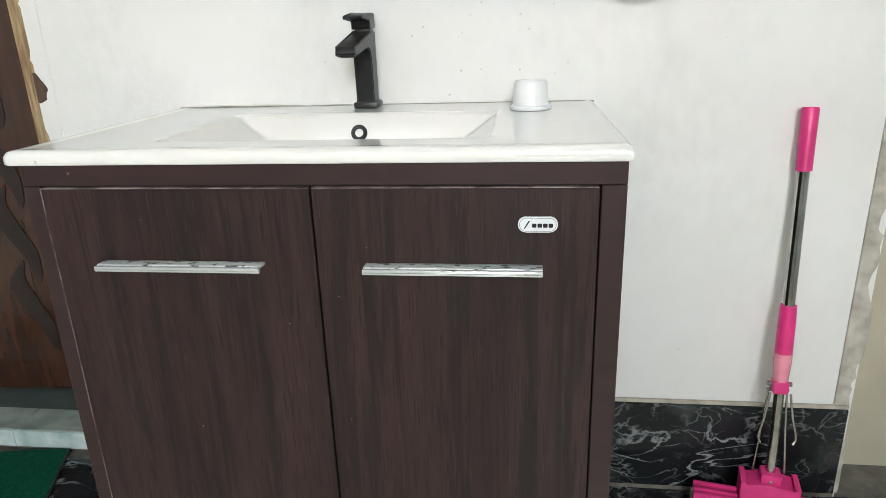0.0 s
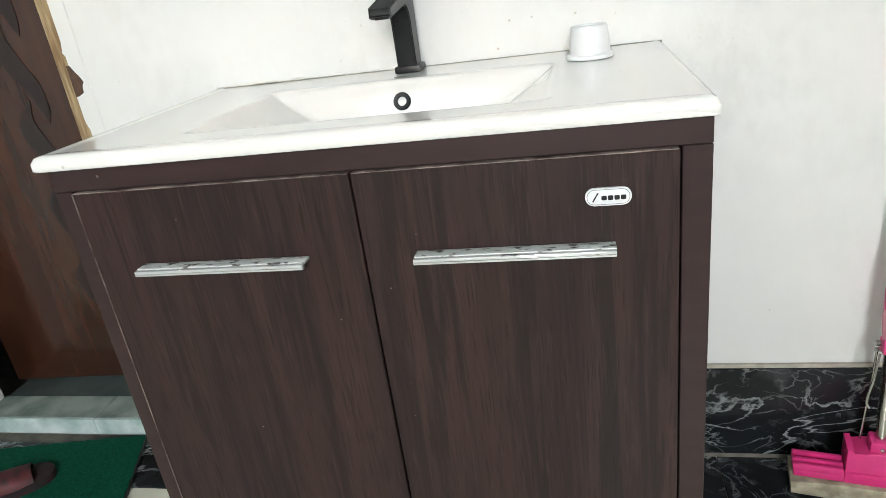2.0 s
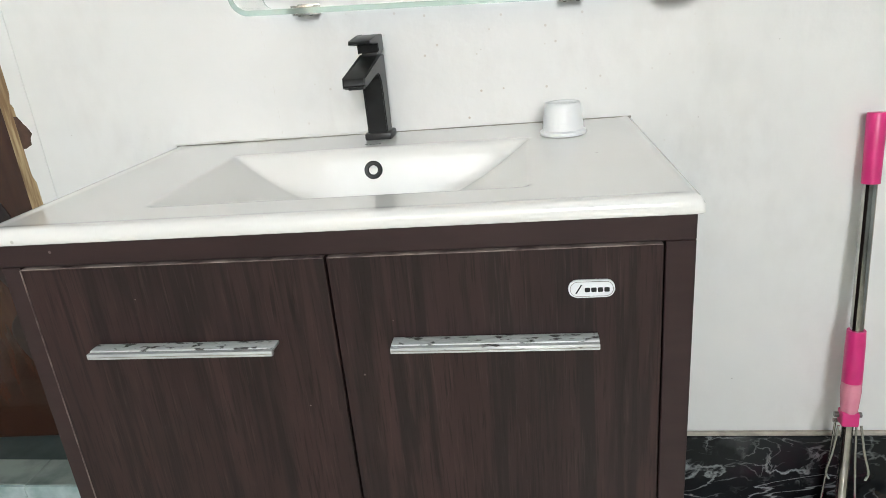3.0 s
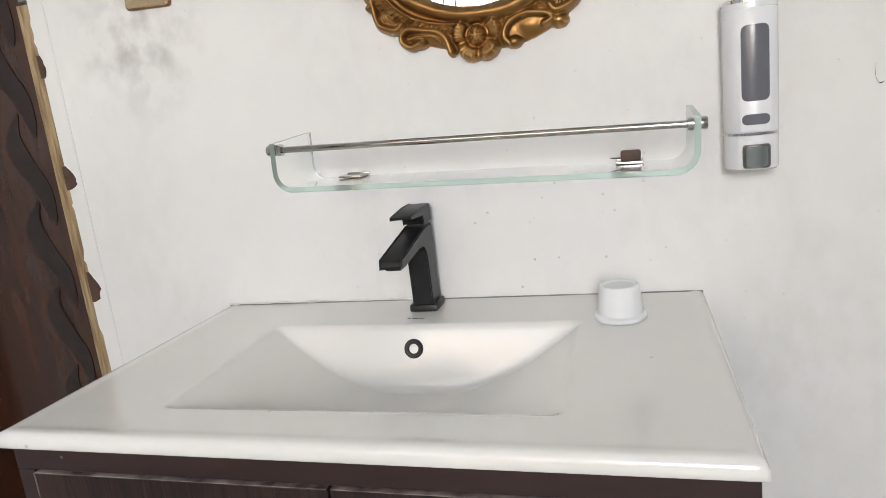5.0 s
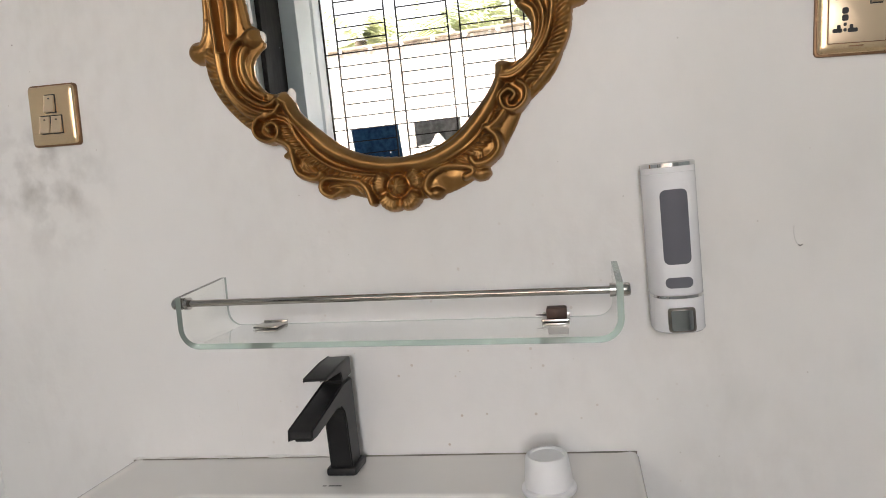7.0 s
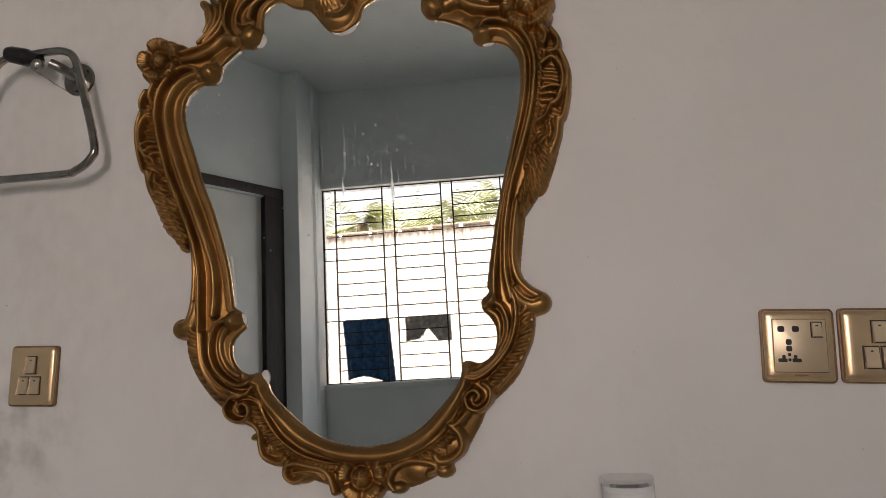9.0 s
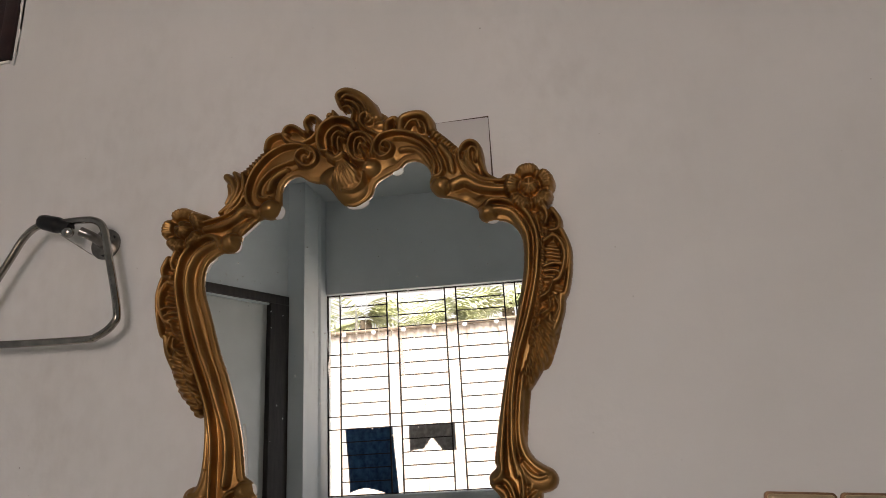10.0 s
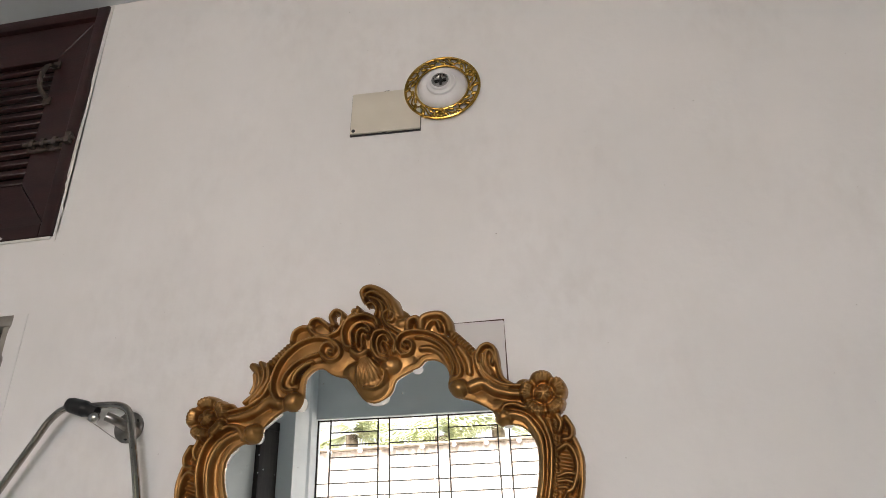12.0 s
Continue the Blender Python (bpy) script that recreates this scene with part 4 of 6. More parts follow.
OPEN_LEFT = [(-0.028, 1.302), (-0.062, 1.316), (-0.095, 1.342), (-0.128, 1.376), (-0.135, 1.394), (-0.148, 1.410), (-0.163, 1.408), (-0.179, 1.415), (-0.191, 1.434), (-0.191, 1.455), (-0.180, 1.469), (-0.168, 1.478)] + [(-0.172, 1.490), (-0.176, 1.503), (-0.187, 1.511), (-0.189, 1.521), (-0.195, 1.569), (-0.206, 1.615), (-0.224, 1.674), (-0.237, 1.707), (-0.258, 1.776), (-0.271, 1.819), (-0.271, 1.850), (-0.261, 1.870), (-0.243, 1.881), (-0.227, 1.880), (-0.210, 1.882), (-0.204, 1.895), (-0.203, 1.907), (-0.171, 1.934), (-0.152, 1.932), (-0.137, 1.936), (-0.130, 1.951), (-0.130, 1.973), (-0.126, 1.993), (-0.112, 2.005), (-0.097, 2.006), (-0.082, 1.995), (-0.066, 1.988), (-0.052, 1.984), (-0.039, 1.970), (-0.026, 1.950), (-0.013, 1.938)]


class Relief:
    """A cast ornament as a height over a grid: strokes, bosses and mouldings melted into one another."""

    def __init__(self, x0, x1, z0, z1):
        self.x, self.z = np.arange(x0, x1, GRID), np.arange(z0, z1, GRID)
        self.X, self.Z = np.meshgrid(self.x, self.z)
        self.h = np.full(self.X.shape, -0.008)

    def window(self, x0, x1, z0, z1):
        i0, i1 = np.searchsorted(self.x, (x0, x1))
        j0, j1 = np.searchsorted(self.z, (z0, z1))
        return slice(j0, j1), slice(i0, i1)

    def melt(self, w, new_h, k=0.0020):
        a, b = self.h[w], new_h
        d = np.clip(0.5 + 0.5 * (b - a) / k, 0, 1)
        self.h[w] = a * (1 - d) + b * d + k * d * (1 - d) * (np.maximum(a, b) > 0)

    def nearest(self, w, pts):
        """Distance, signed side and run along a polyline."""
        X, Z = self.X[w], self.Z[w]
        best, side, along = np.full(X.shape, 9.0), np.zeros(X.shape), np.zeros(X.shape)
        run = 0.0
        for (ax, az), (bx, bz) in zip(pts, pts[1:]):
            dx, dz = bx - ax, bz - az
            L = math.hypot(dx, dz)
            if L < 1e-6:
                continue
            t = np.clip(((X - ax) * dx + (Z - az) * dz) / (L * L), 0, 1)
            d = np.hypot(X - ax - t * dx, Z - az - t * dz)
            s = ((X - ax) * dz - (Z - az) * dx) / L
            m = d < best
            best, side, along = np.where(m, d, best), np.where(m, s, side), np.where(m, run + t * L, along)
            run += L
        return best, side, along, run

    def stroke(self, pts, r0, r1, lift=0.018, high=0.8, flutes=0, pitch=0.0, swell=0.0, smooth=7, slant=0.8):
        """A carved band: flutes run along it, pitch sets ribs across it."""
        path = [tuple(q) for q in spline(pts, smooth)]
        R = max(r0, r1) + swell
        xs, zs = [q[0] for q in path], [q[1] for q in path]
        w = self.window(min(xs) - R, max(xs) + R, min(zs) - R, max(zs) + R)
        d, s, a, run = self.nearest(w, path)
        u = a / max(run, 1e-6)
        r = r0 + (r1 - r0) * u + swell * np.sin(np.pi * u)
        q = np.clip(d / np.maximum(r, 1e-5), 0, 1)
        body = np.sqrt(np.clip(1 - q * q, 0, 1))
        tall = np.minimum(r, 0.012) * high + lift
        h = tall * body ** 0.75
        if flutes:
            h = h - 0.0056 * (0.5 - 0.5 * np.cos(2 * np.pi * flutes * (s / r * 0.5 + 0.5))) * (body > 0.1)
        if pitch:
            h = h - 0.0052 * (0.5 - 0.5 * np.cos(2 * np.pi * (a / pitch + slant * s / r))) * (body > 0.1)
        self.melt(w, np.where(q < 1, h, -0.008))

    def volute(self, cx, cz, r0, turns, start, hand, r, lift=0.022, into=()):
        n = int(turns * 14)
        self.boss(cx, cz, r0 * 0.95, r0 * 0.95, lift * 0.75)
        pts = list(into)
        for k in range(n + 1):
            a = radians(start) + hand * 2 * math.pi * turns * k / n
            q = r0 * (1 - 0.80 * k / n)
            pts.append((cx + q * math.cos(a), cz + q * math.sin(a)))
        self.stroke(pts, r, r * 1.15, lift, 0.9, smooth=2)

    def boss(self, cx, cz, rx, rz, tall):
        w = self.window(cx - rx, cx + rx, cz - rz, cz + rz)
        q = ((self.X[w] - cx) / rx) ** 2 + ((self.Z[w] - cz) / rz) ** 2
        self.melt(w, np.where(q < 1, tall * np.clip(1 - q, 0, 1) ** 0.45, -0.008))

    def fan(self, cx, cz, ang, spread, length, ribs, tall):
        """A ribbed shell or leaf that spreads from a root."""
        w = self.window(cx - length, cx + length, cz - length, cz + length)
        dx, dz = self.X[w] - cx, self.Z[w] - cz
        rad = np.hypot(dx, dz)
        a = (np.degrees(np.arctan2(dz, dx)) - ang + 180) % 360 - 180
        f = a / (spread / 2)
        reach = length * (1 - 0.35 * f * f) * (0.93 + 0.07 * np.cos(np.pi * ribs * f))
        inside = (np.abs(f) < 1) & (rad < reach)
        v = np.clip(rad / reach, 0, 1)
        h = tall * np.clip(np.sin(np.pi * np.clip(0.12 + 0.88 * v, 0, 1)), 0, 1) ** 0.45 * np.clip(1 - f ** 6, 0, 1) - 0.0045 * (0.5 - 0.5 * np.cos(np.pi * ribs * (f + 1))) * np.clip(v * 3, 0, 1)
        self.melt(w, np.where(inside, h, -0.008))

    def flower(self, cx, cz, size, petals, turn, tall=0.030):
        w = self.window(cx - size, cx + size, cz - size, cz + size)
        dx, dz = self.X[w] - cx, self.Z[w] - cz
        rad, a = np.hypot(dx, dz), np.arctan2(dz, dx) - radians(turn)
        part_line = np.abs(np.sin(petals * a / 2))
        edge = size * (0.86 + 0.14 * np.abs(np.cos(petals * a / 2)) ** 0.6)
        v = np.clip(rad / edge, 0, 1)
        h = tall * (0.60 + 0.40 * np.clip((v - 0.3) / 0.5, 0, 1)) * np.sqrt(np.clip(1 - v ** 9, 0, 1))
        h = h - 0.0026 * (0.5 - 0.5 * np.cos(petals * 8 * a)) * np.clip((v - 0.45) * 3, 0, 1) - 0.010 * part_line ** 12 * np.clip(v * 1.6, 0, 1)
        bud = 0.014 * np.sqrt(np.clip(1 - (rad / (size * 0.36)) ** 2, 0, 1)) - 0.0035 * np.abs(np.sin(2 * a + 40 * rad)) ** 4
        self.melt(w, np.where(rad < edge, h + np.where(rad < size * 0.36, bud, 0) - 0.007 * np.exp(-((rad / size - 0.41) / 0.05) ** 2), -0.008))

    def build(self, floor=-0.0076):
        for _ in range(1):
            q = np.pad(self.h, 1, mode="edge")
            self.h = (q[1:-1, 1:-1] * 4 + q[:-2, 1:-1] + q[2:, 1:-1] + q[1:-1, :-2] + q[1:-1, 2:]) / 8
        m = self.h > floor
        quad = m[:-1, :-1] & m[1:, :-1] & m[:-1, 1:] & m[1:, 1:]
        used = np.zeros(m.shape, bool)
        for a in (quad,):
            used[:-1, :-1] |= a
            used[1:, :-1] |= a
            used[:-1, 1:] |= a
            used[1:, 1:] |= a
        index = np.full(m.shape, -1)
        index[used] = np.arange(used.sum())
        verts = np.stack([self.X[used], -self.h[used], self.Z[used]], 1)
        j, i = np.nonzero(quad)
        faces = np.stack([index[j, i], index[j, i + 1], index[j + 1, i + 1], index[j + 1, i]], 1)
        me = bpy.data.meshes.new("frame")
        me.from_pydata(verts.tolist(), [], faces.tolist())
        me.polygons.foreach_set("use_smooth", [True] * len(me.polygons))
        me.materials.append(GOLD)
        return me


def both(R, pts, *a, out=0.0, **k):
    """The same stroke on either side of the axis; out: how much wider the casting is on the left."""
    R.stroke(pts, *a, **k)
    R.stroke([(-x - out, z) for x, z in pts], *a, **k)


def mirror_frame():
    R = Relief(-0.385, 0.385, 1.205, 2.185)
    # low body that carries the ornament
    R.stroke([(-0.263, 1.893), (-0.291, 1.866), (-0.300, 1.827), (-0.287, 1.767), (-0.260, 1.688), (-0.232, 1.612), (-0.219, 1.549), (-0.219, 1.497), (-0.216, 1.455), (-0.201, 1.409), (-0.164, 1.382)], 0.030, 0.028, 0.008, 0.25)
    R.stroke([(0.266, 1.892), (0.288, 1.847), (0.288, 1.801), (0.274, 1.739), (0.251, 1.664), (0.235, 1.590), (0.225, 1.526), (0.225, 1.478), (0.231, 1.436), (0.216, 1.398), (0.183, 1.369)], 0.030, 0.028, 0.008, 0.25)
    both(R, [(0.227, 1.898), (0.263, 1.893), (0.291, 1.866)], 0.022, 0.028, 0.008, 0.3)
    R.stroke([(-0.186, 1.385), (-0.155, 1.376), (-0.132, 1.340), (-0.100, 1.304), (-0.055, 1.280), (0.008, 1.267), (0.069, 1.269), (0.119, 1.293), (0.145, 1.325), (0.169, 1.366), (0.194, 1.387)], 0.034, 0.034, 0.007, 0.25)
    for x, z in [(-0.180, 1.357), (0.183, 1.357), (-0.132, 1.294), (0.135, 1.292), (-0.083, 1.263), (0.084, 1.260), (-0.040, 1.258), (0.047, 1.251)]:
        R.boss(x, z, 0.021, 0.017, 0.012)
    both(R, [(0.269, 1.923), (0.233, 1.934), (0.196, 1.961), (0.171, 1.994)], 0.018, 0.024, 0.008, 0.3)
    R.stroke([(-0.165, 1.972), (-0.159, 2.024), (-0.109, 2.047), (-0.047, 2.043)], 0.022, 0.032, 0.008, 0.3)
    R.stroke([(0.148, 1.953), (0.146, 1.999), (0.110, 2.033), (0.042, 2.038)], 0.021, 0.034, 0.008, 0.3)
    for x, z in [(-0.007, 2.051), (-0.009, 1.984), (0.041, 2.010), (-0.064, 2.019), (-0.032, 2.077), (0.033, 2.076)]:
        R.boss(x, z, 0.042, 0.040, 0.016)
    for x, z in [(0.097, 2.070), (0.126, 2.068), (-0.109, 2.079), (-0.140, 2.068)]:
        R.boss(x, z, 0.024, 0.020, 0.011)

    for x, z in ((0.190, 1.925), (0.222, 1.908), (-0.200, 1.925), (-0.170, 1.945), (0.160, 1.965)):
        R.boss(x, z, 0.030, 0.022, 0.015)
    # long side mouldings: outer bead, bright middle bead and a fine edge
    R.stroke([(-0.239, 1.892), (-0.248, 1.908), (-0.267, 1.914), (-0.289, 1.904), (-0.306, 1.888), (-0.315, 1.869), (-0.319, 1.838), (-0.315, 1.810), (-0.306, 1.771), (-0.294, 1.730), (-0.275, 1.683), (-0.259, 1.641), (-0.248, 1.605), (-0.242, 1.563), (-0.242, 1.525), (-0.242, 1.498), (-0.242, 1.458), (-0.237, 1.427), (-0.225, 1.404), (-0.206, 1.383), (-0.184, 1.376), (-0.164, 1.380)], 0.0062, 0.0062, 0.021)
    R.stroke([(0.223, 1.892), (0.231, 1.909), (0.249, 1.911), (0.272, 1.900), (0.289, 1.884), (0.298, 1.864), (0.302, 1.838), (0.299, 1.806), (0.292, 1.770), (0.279, 1.727), (0.268, 1.696), (0.253, 1.655), (0.241, 1.605), (0.235, 1.558), (0.234, 1.521), (0.238, 1.489)], 0.0062, 0.0062, 0.021)
    R.stroke([(-0.251, 1.898), (-0.273, 1.890), (-0.290, 1.873), (-0.299, 1.846), (-0.297, 1.808), (-0.286, 1.769), (-0.267, 1.711), (-0.254, 1.681), (-0.235, 1.628), (-0.219, 1.578), (-0.216, 1.536), (-0.219, 1.501)], 0.0085, 0.0080, 0.019)
    R.stroke([(0.232, 1.890), (0.242, 1.895), (0.263, 1.889), (0.276, 1.873), (0.286, 1.850), (0.285, 1.819), (0.280, 1.777), (0.262, 1.720), (0.244, 1.664), (0.229, 1.607), (0.221, 1.558), (0.216, 1.518), (0.215, 1.498)], 0.0085, 0.0080, 0.019)
    R.stroke([(-0.258, 1.624), (-0.253, 1.592), (-0.252, 1.552), (-0.255, 1.517), (-0.261, 1.494), (-0.272, 1.482)], 0.0055, 0.0085, 0.015)
    R.stroke([(0.258, 1.629), (0.250, 1.588), (0.245, 1.548), (0.249, 1.519), (0.262, 1.500), (0.278, 1.489)], 0.0055, 0.0085, 0.015)
    # ears where the side meets the lower scroll
    for pts in ([(-0.251, 1.517), (-0.256, 1.498), (-0.265, 1.485), (-0.276, 1.484)], [(0.245, 1.498), (0.254, 1.485), (0.266, 1.478), (0.277, 1.480)]):
        R.stroke(pts, 0.013, 0.017, 0.012)
        R.stroke([(x, z + 0.006) for x, z in pts], 0.005, 0.006, 0.020)
    # lower C scrolls
    R.stroke([(-0.195, 1.493), (-0.214, 1.485), (-0.223, 1.465), (-0.223, 1.437), (-0.210, 1.412), (-0.185, 1.394), (-0.167, 1.394), (-0.158, 1.403)], 0.0056, 0.0056, 0.020)
    R.stroke([(-0.186, 1.484), (-0.203, 1.475), (-0.209, 1.458), (-0.207, 1.438), (-0.196, 1.418), (-0.180, 1.407)], 0.0075, 0.0070, 0.014)
    R.stroke([(-0.238, 1.474), (-0.235, 1.435), (-0.218, 1.405), (-0.193, 1.386), (-0.168, 1.380), (-0.156, 1.389)], 0.0050, 0.0056, 0.021)
    R.stroke([(0.203, 1.488), (0.221, 1.482), (0.230, 1.463), (0.229, 1.441), (0.219, 1.420), (0.199, 1.399), (0.179, 1.389), (0.161, 1.391)], 0.0056, 0.0056, 0.020)
    R.stroke([(0.205, 1.474), (0.216, 1.465), (0.219, 1.446), (0.211, 1.425), (0.196, 1.410), (0.177, 1.400)], 0.0075, 0.0070, 0.014)
    R.stroke([(0.232, 1.536), (0.234, 1.514), (0.243, 1.486), (0.241, 1.453), (0.229, 1.422), (0.205, 1.396), (0.182, 1.382), (0.164, 1.384)], 0.0050, 0.0056, 0.021)
    for x, z in [(-0.148, 1.400), (-0.187, 1.490), (0.165, 1.396), (0.207, 1.491)]:
        R.boss(x, z, 0.018, 0.016, 0.030)
    # gadroons outside them, with a plain rim
    R.stroke([(-0.256, 1.480), (-0.253, 1.445), (-0.237, 1.410), (-0.215, 1.383), (-0.198, 1.366)], 0.0125, 0.0105, 0.013, pitch=0.0125, slant=0.75)
    R.stroke([(-0.263, 1.481), (-0.261, 1.444), (-0.246, 1.409), (-0.223, 1.379), (-0.205, 1.362)], 0.0045, 0.0045, 0.012)
    R.stroke([(0.256, 1.471), (0.254, 1.444), (0.243, 1.416), (0.223, 1.394), (0.204, 1.375)], 0.0125, 0.0105, 0.013, pitch=0.0125, slant=-0.75)
    R.stroke([(0.266, 1.468), (0.261, 1.436), (0.250, 1.411), (0.232, 1.389), (0.208, 1.366)], 0.0045, 0.0045, 0.012)
    # volutes below the C scrolls
    R.stroke([(-0.179, 1.380), (-0.192, 1.374), (-0.200, 1.361), (-0.194, 1.347), (-0.178, 1.340), (-0.164, 1.345), (-0.161, 1.358), (-0.169, 1.366), (-0.180, 1.362), (-0.176, 1.354)], 0.0048, 0.0055, 0.023, smooth=4)
    R.stroke([(0.189, 1.375), (0.199, 1.365), (0.196, 1.348), (0.181, 1.338), (0.167, 1.343), (0.164, 1.358), (0.176, 1.366), (0.184, 1.358), (0.178, 1.351)], 0.0048, 0.0055, 0.023, smooth=4)
    # bottom arc: wide plain roll, fine bead, ribbed leaf band
    R.stroke([(-0.143, 1.386), (-0.122, 1.354), (-0.093, 1.321), (-0.060, 1.301), (-0.020, 1.287), (0.013, 1.284), (0.054, 1.285), (0.094, 1.300), (0.123, 1.323), (0.148, 1.352), (0.160, 1.376)], 0.0120, 0.0120, 0.017)
    R.stroke([(-0.164, 1.377), (-0.147, 1.368), (-0.135, 1.341), (-0.113, 1.311), (-0.082, 1.289), (-0.044, 1.277), (-0.020, 1.274)], 0.0036, 0.0036, 0.018)
    R.stroke([(0.175, 1.371), (0.159, 1.355), (0.146, 1.331), (0.124, 1.307), (0.095, 1.289), (0.062, 1.277), (0.037, 1.275)], 0.0036, 0.0036, 0.018)
    R.stroke([(-0.160, 1.361), (-0.148, 1.339), (-0.132, 1.316), (-0.109, 1.298), (-0.080, 1.284), (-0.055, 1.274), (-0.030, 1.265)], 0.0095, 0.0070, 0.013, pitch=0.0080, slant=0.7)
    R.stroke([(0.162, 1.342), (0.150, 1.319), (0.132, 1.300), (0.107, 1.283), (0.078, 1.273), (0.043, 1.268)], 0.0095, 0.0070, 0.013, pitch=0.0080, slant=-0.7)
    # leaf cusps and their rims
    R.stroke([(-0.165, 1.340), (-0.152, 1.332), (-0.147, 1.322), (-0.155, 1.316)], 0.0070, 0.0060, 0.019)
    R.stroke([(-0.147, 1.327), (-0.146, 1.308), (-0.141, 1.290), (-0.127, 1.281), (-0.114, 1.279), (-0.106, 1.285)], 0.0062, 0.0070, 0.018)
    R.fan(*[(-0.135, 1.313)][0], 300, 120, 0.036, 7, 0.018)
    R.stroke([(0.166, 1.338), (0.158, 1.329), (0.148, 1.321), (0.139, 1.320)], 0.0070, 0.0065, 0.019)
    R.stroke([(0.139, 1.320), (0.152, 1.307), (0.154, 1.289), (0.141, 1.276), (0.122, 1.272), (0.115, 1.280)], 0.0070, 0.0070, 0.019)
    R.fan(*[(0.129, 1.296)][0], 235, 110, 0.034, 7, 0.018)
    # small C scrolls beside the bottom flower
    R.stroke([(-0.082, 1.255), (-0.096, 1.251), (-0.108, 1.259), (-0.108, 1.271), (-0.096, 1.277), (-0.072, 1.272), (-0.052, 1.267), (-0.041, 1.256), (-0.037, 1.243), (-0.035, 1.235)], 0.0058, 0.0068, 0.016)
    R.boss(*[(-0.083, 1.256)][0], 0.014, 0.010, 0.018)
    R.stroke([(-0.098, 1.263), (-0.083, 1.265), (-0.061, 1.262), (-0.049, 1.252)], 0.0036, 0.0036, 0.014)
    R.stroke([(0.104, 1.256), (0.116, 1.262), (0.108, 1.270), (0.078, 1.274), (0.055, 1.265), (0.046, 1.248), (0.053, 1.236)], 0.0058, 0.0068, 0.016)
    R.boss(*[(0.125, 1.258)][0], 0.015, 0.011, 0.019)
    R.boss(*[(0.059, 1.238)][0], 0.013, 0.010, 0.018)
    R.flower(*[(0.006, 1.254)][0], 0.040, 5, 90, 0.027)

    # foliage down the outer sides
    both(R, [(0.314, 1.866), (0.320, 1.806), (0.317, 1.753), (0.305, 1.701), (0.287, 1.652)], 0.024, 0.018, 0.010, 0.2, pitch=0.0115, slant=0.6, out=0.009)
    both(R, [(0.312, 1.832), (0.328, 1.839), (0.339, 1.823), (0.340, 1.800), (0.330, 1.773), (0.320, 1.767)], 0.0056, 0.0056, 0.019, out=0.009)
    both(R, [(0.340, 1.848), (0.348, 1.819), (0.345, 1.782), (0.336, 1.749), (0.328, 1.746)], 0.0062, 0.0050, 0.015, out=0.009)
    both(R, [(0.307, 1.791), (0.324, 1.795), (0.335, 1.792)], 0.0042, 0.0042, 0.019, out=0.009)
    both(R, [(0.306, 1.783), (0.321, 1.784), (0.331, 1.779)], 0.0042, 0.0042, 0.018, out=0.009)
    both(R, [(0.307, 1.774), (0.319, 1.773), (0.326, 1.766)], 0.0042, 0.0042, 0.017, out=0.009)
    both(R, [(0.311, 1.895), (0.312, 1.862), (0.309, 1.825), (0.302, 1.772), (0.289, 1.725), (0.275, 1.678)], 0.0058, 0.0050, 0.013, pitch=0.0085, slant=0.5, out=0.009)
    both(R, [(0.315, 1.892), (0.322, 1.875), (0.317, 1.861)], 0.0065, 0.0050, 0.019, out=0.009)
    both(R, [(0.330, 1.883), (0.339, 1.865), (0.335, 1.850), (0.323, 1.848)], 0.0065, 0.0055, 0.018, out=0.009)
    both(R, [(0.298, 1.744), (0.310, 1.751), (0.318, 1.766)], 0.0070, 0.0045, 0.018, flutes=2, out=0.009)
    both(R, [(0.316, 1.711), (0.322, 1.727), (0.319, 1.743)], 0.0075, 0.0050, 0.016, flutes=2, out=0.009)
    both(R, [(0.298, 1.718), (0.309, 1.725), (0.311, 1.737)], 0.0070, 0.0045, 0.018, flutes=2, out=0.009)
    both(R, [(0.328, 1.743), (0.323, 1.717), (0.311, 1.692)], 0.0080, 0.0070, 0.012, out=0.009)
    both(R, [(0.307, 1.708), (0.299, 1.676), (0.282, 1.642), (0.264, 1.614)], 0.0150, 0.0080, 0.011, pitch=0.0125, slant=0.9, out=0.009)
    both(R, [(0.289, 1.694), (0.278, 1.661), (0.260, 1.629)], 0.0100, 0.0060, 0.014, pitch=0.0125, slant=0.9, out=0.009)

    # shoulders: plain band, bead and the scroll end under each flower
    both(R, [(0.176, 1.948), (0.196, 1.953), (0.216, 1.940), (0.243, 1.931), (0.269, 1.928)], 0.0120, 0.0085, 0.017)
    both(R, [(0.194, 1.987), (0.207, 1.965), (0.232, 1.948), (0.260, 1.943), (0.285, 1.939)], 0.0050, 0.0045, 0.020)
    R.boss(*[(-0.222, 1.899)][0], 0.022, 0.019, 0.030)
    R.boss(*[(0.228, 1.892)][0], 0.020, 0.018, 0.029)
    # standing leaves on the shoulders
    R.stroke([(-0.234, 2.024), (-0.222, 2.010), (-0.219, 1.990), (-0.228, 1.970), (-0.245, 1.957)], 0.0085, 0.0055, 0.014)
    R.stroke([(-0.218, 2.028), (-0.209, 2.008), (-0.213, 1.987), (-0.225, 1.970)], 0.0060, 0.0045, 0.017)
    R.stroke([(-0.202, 2.024), (-0.199, 2.000), (-0.210, 1.976), (-0.233, 1.954)], 0.0060, 0.0048, 0.018)
    R.stroke([(-0.231, 2.008), (-0.229, 1.989), (-0.235, 1.974)], 0.0050, 0.0045, 0.012)
    R.stroke([(0.189, 2.003), (0.197, 2.018), (0.210, 2.023), (0.222, 2.012), (0.225, 1.983), (0.232, 1.959), (0.253, 1.943)], 0.0058, 0.0048, 0.017)
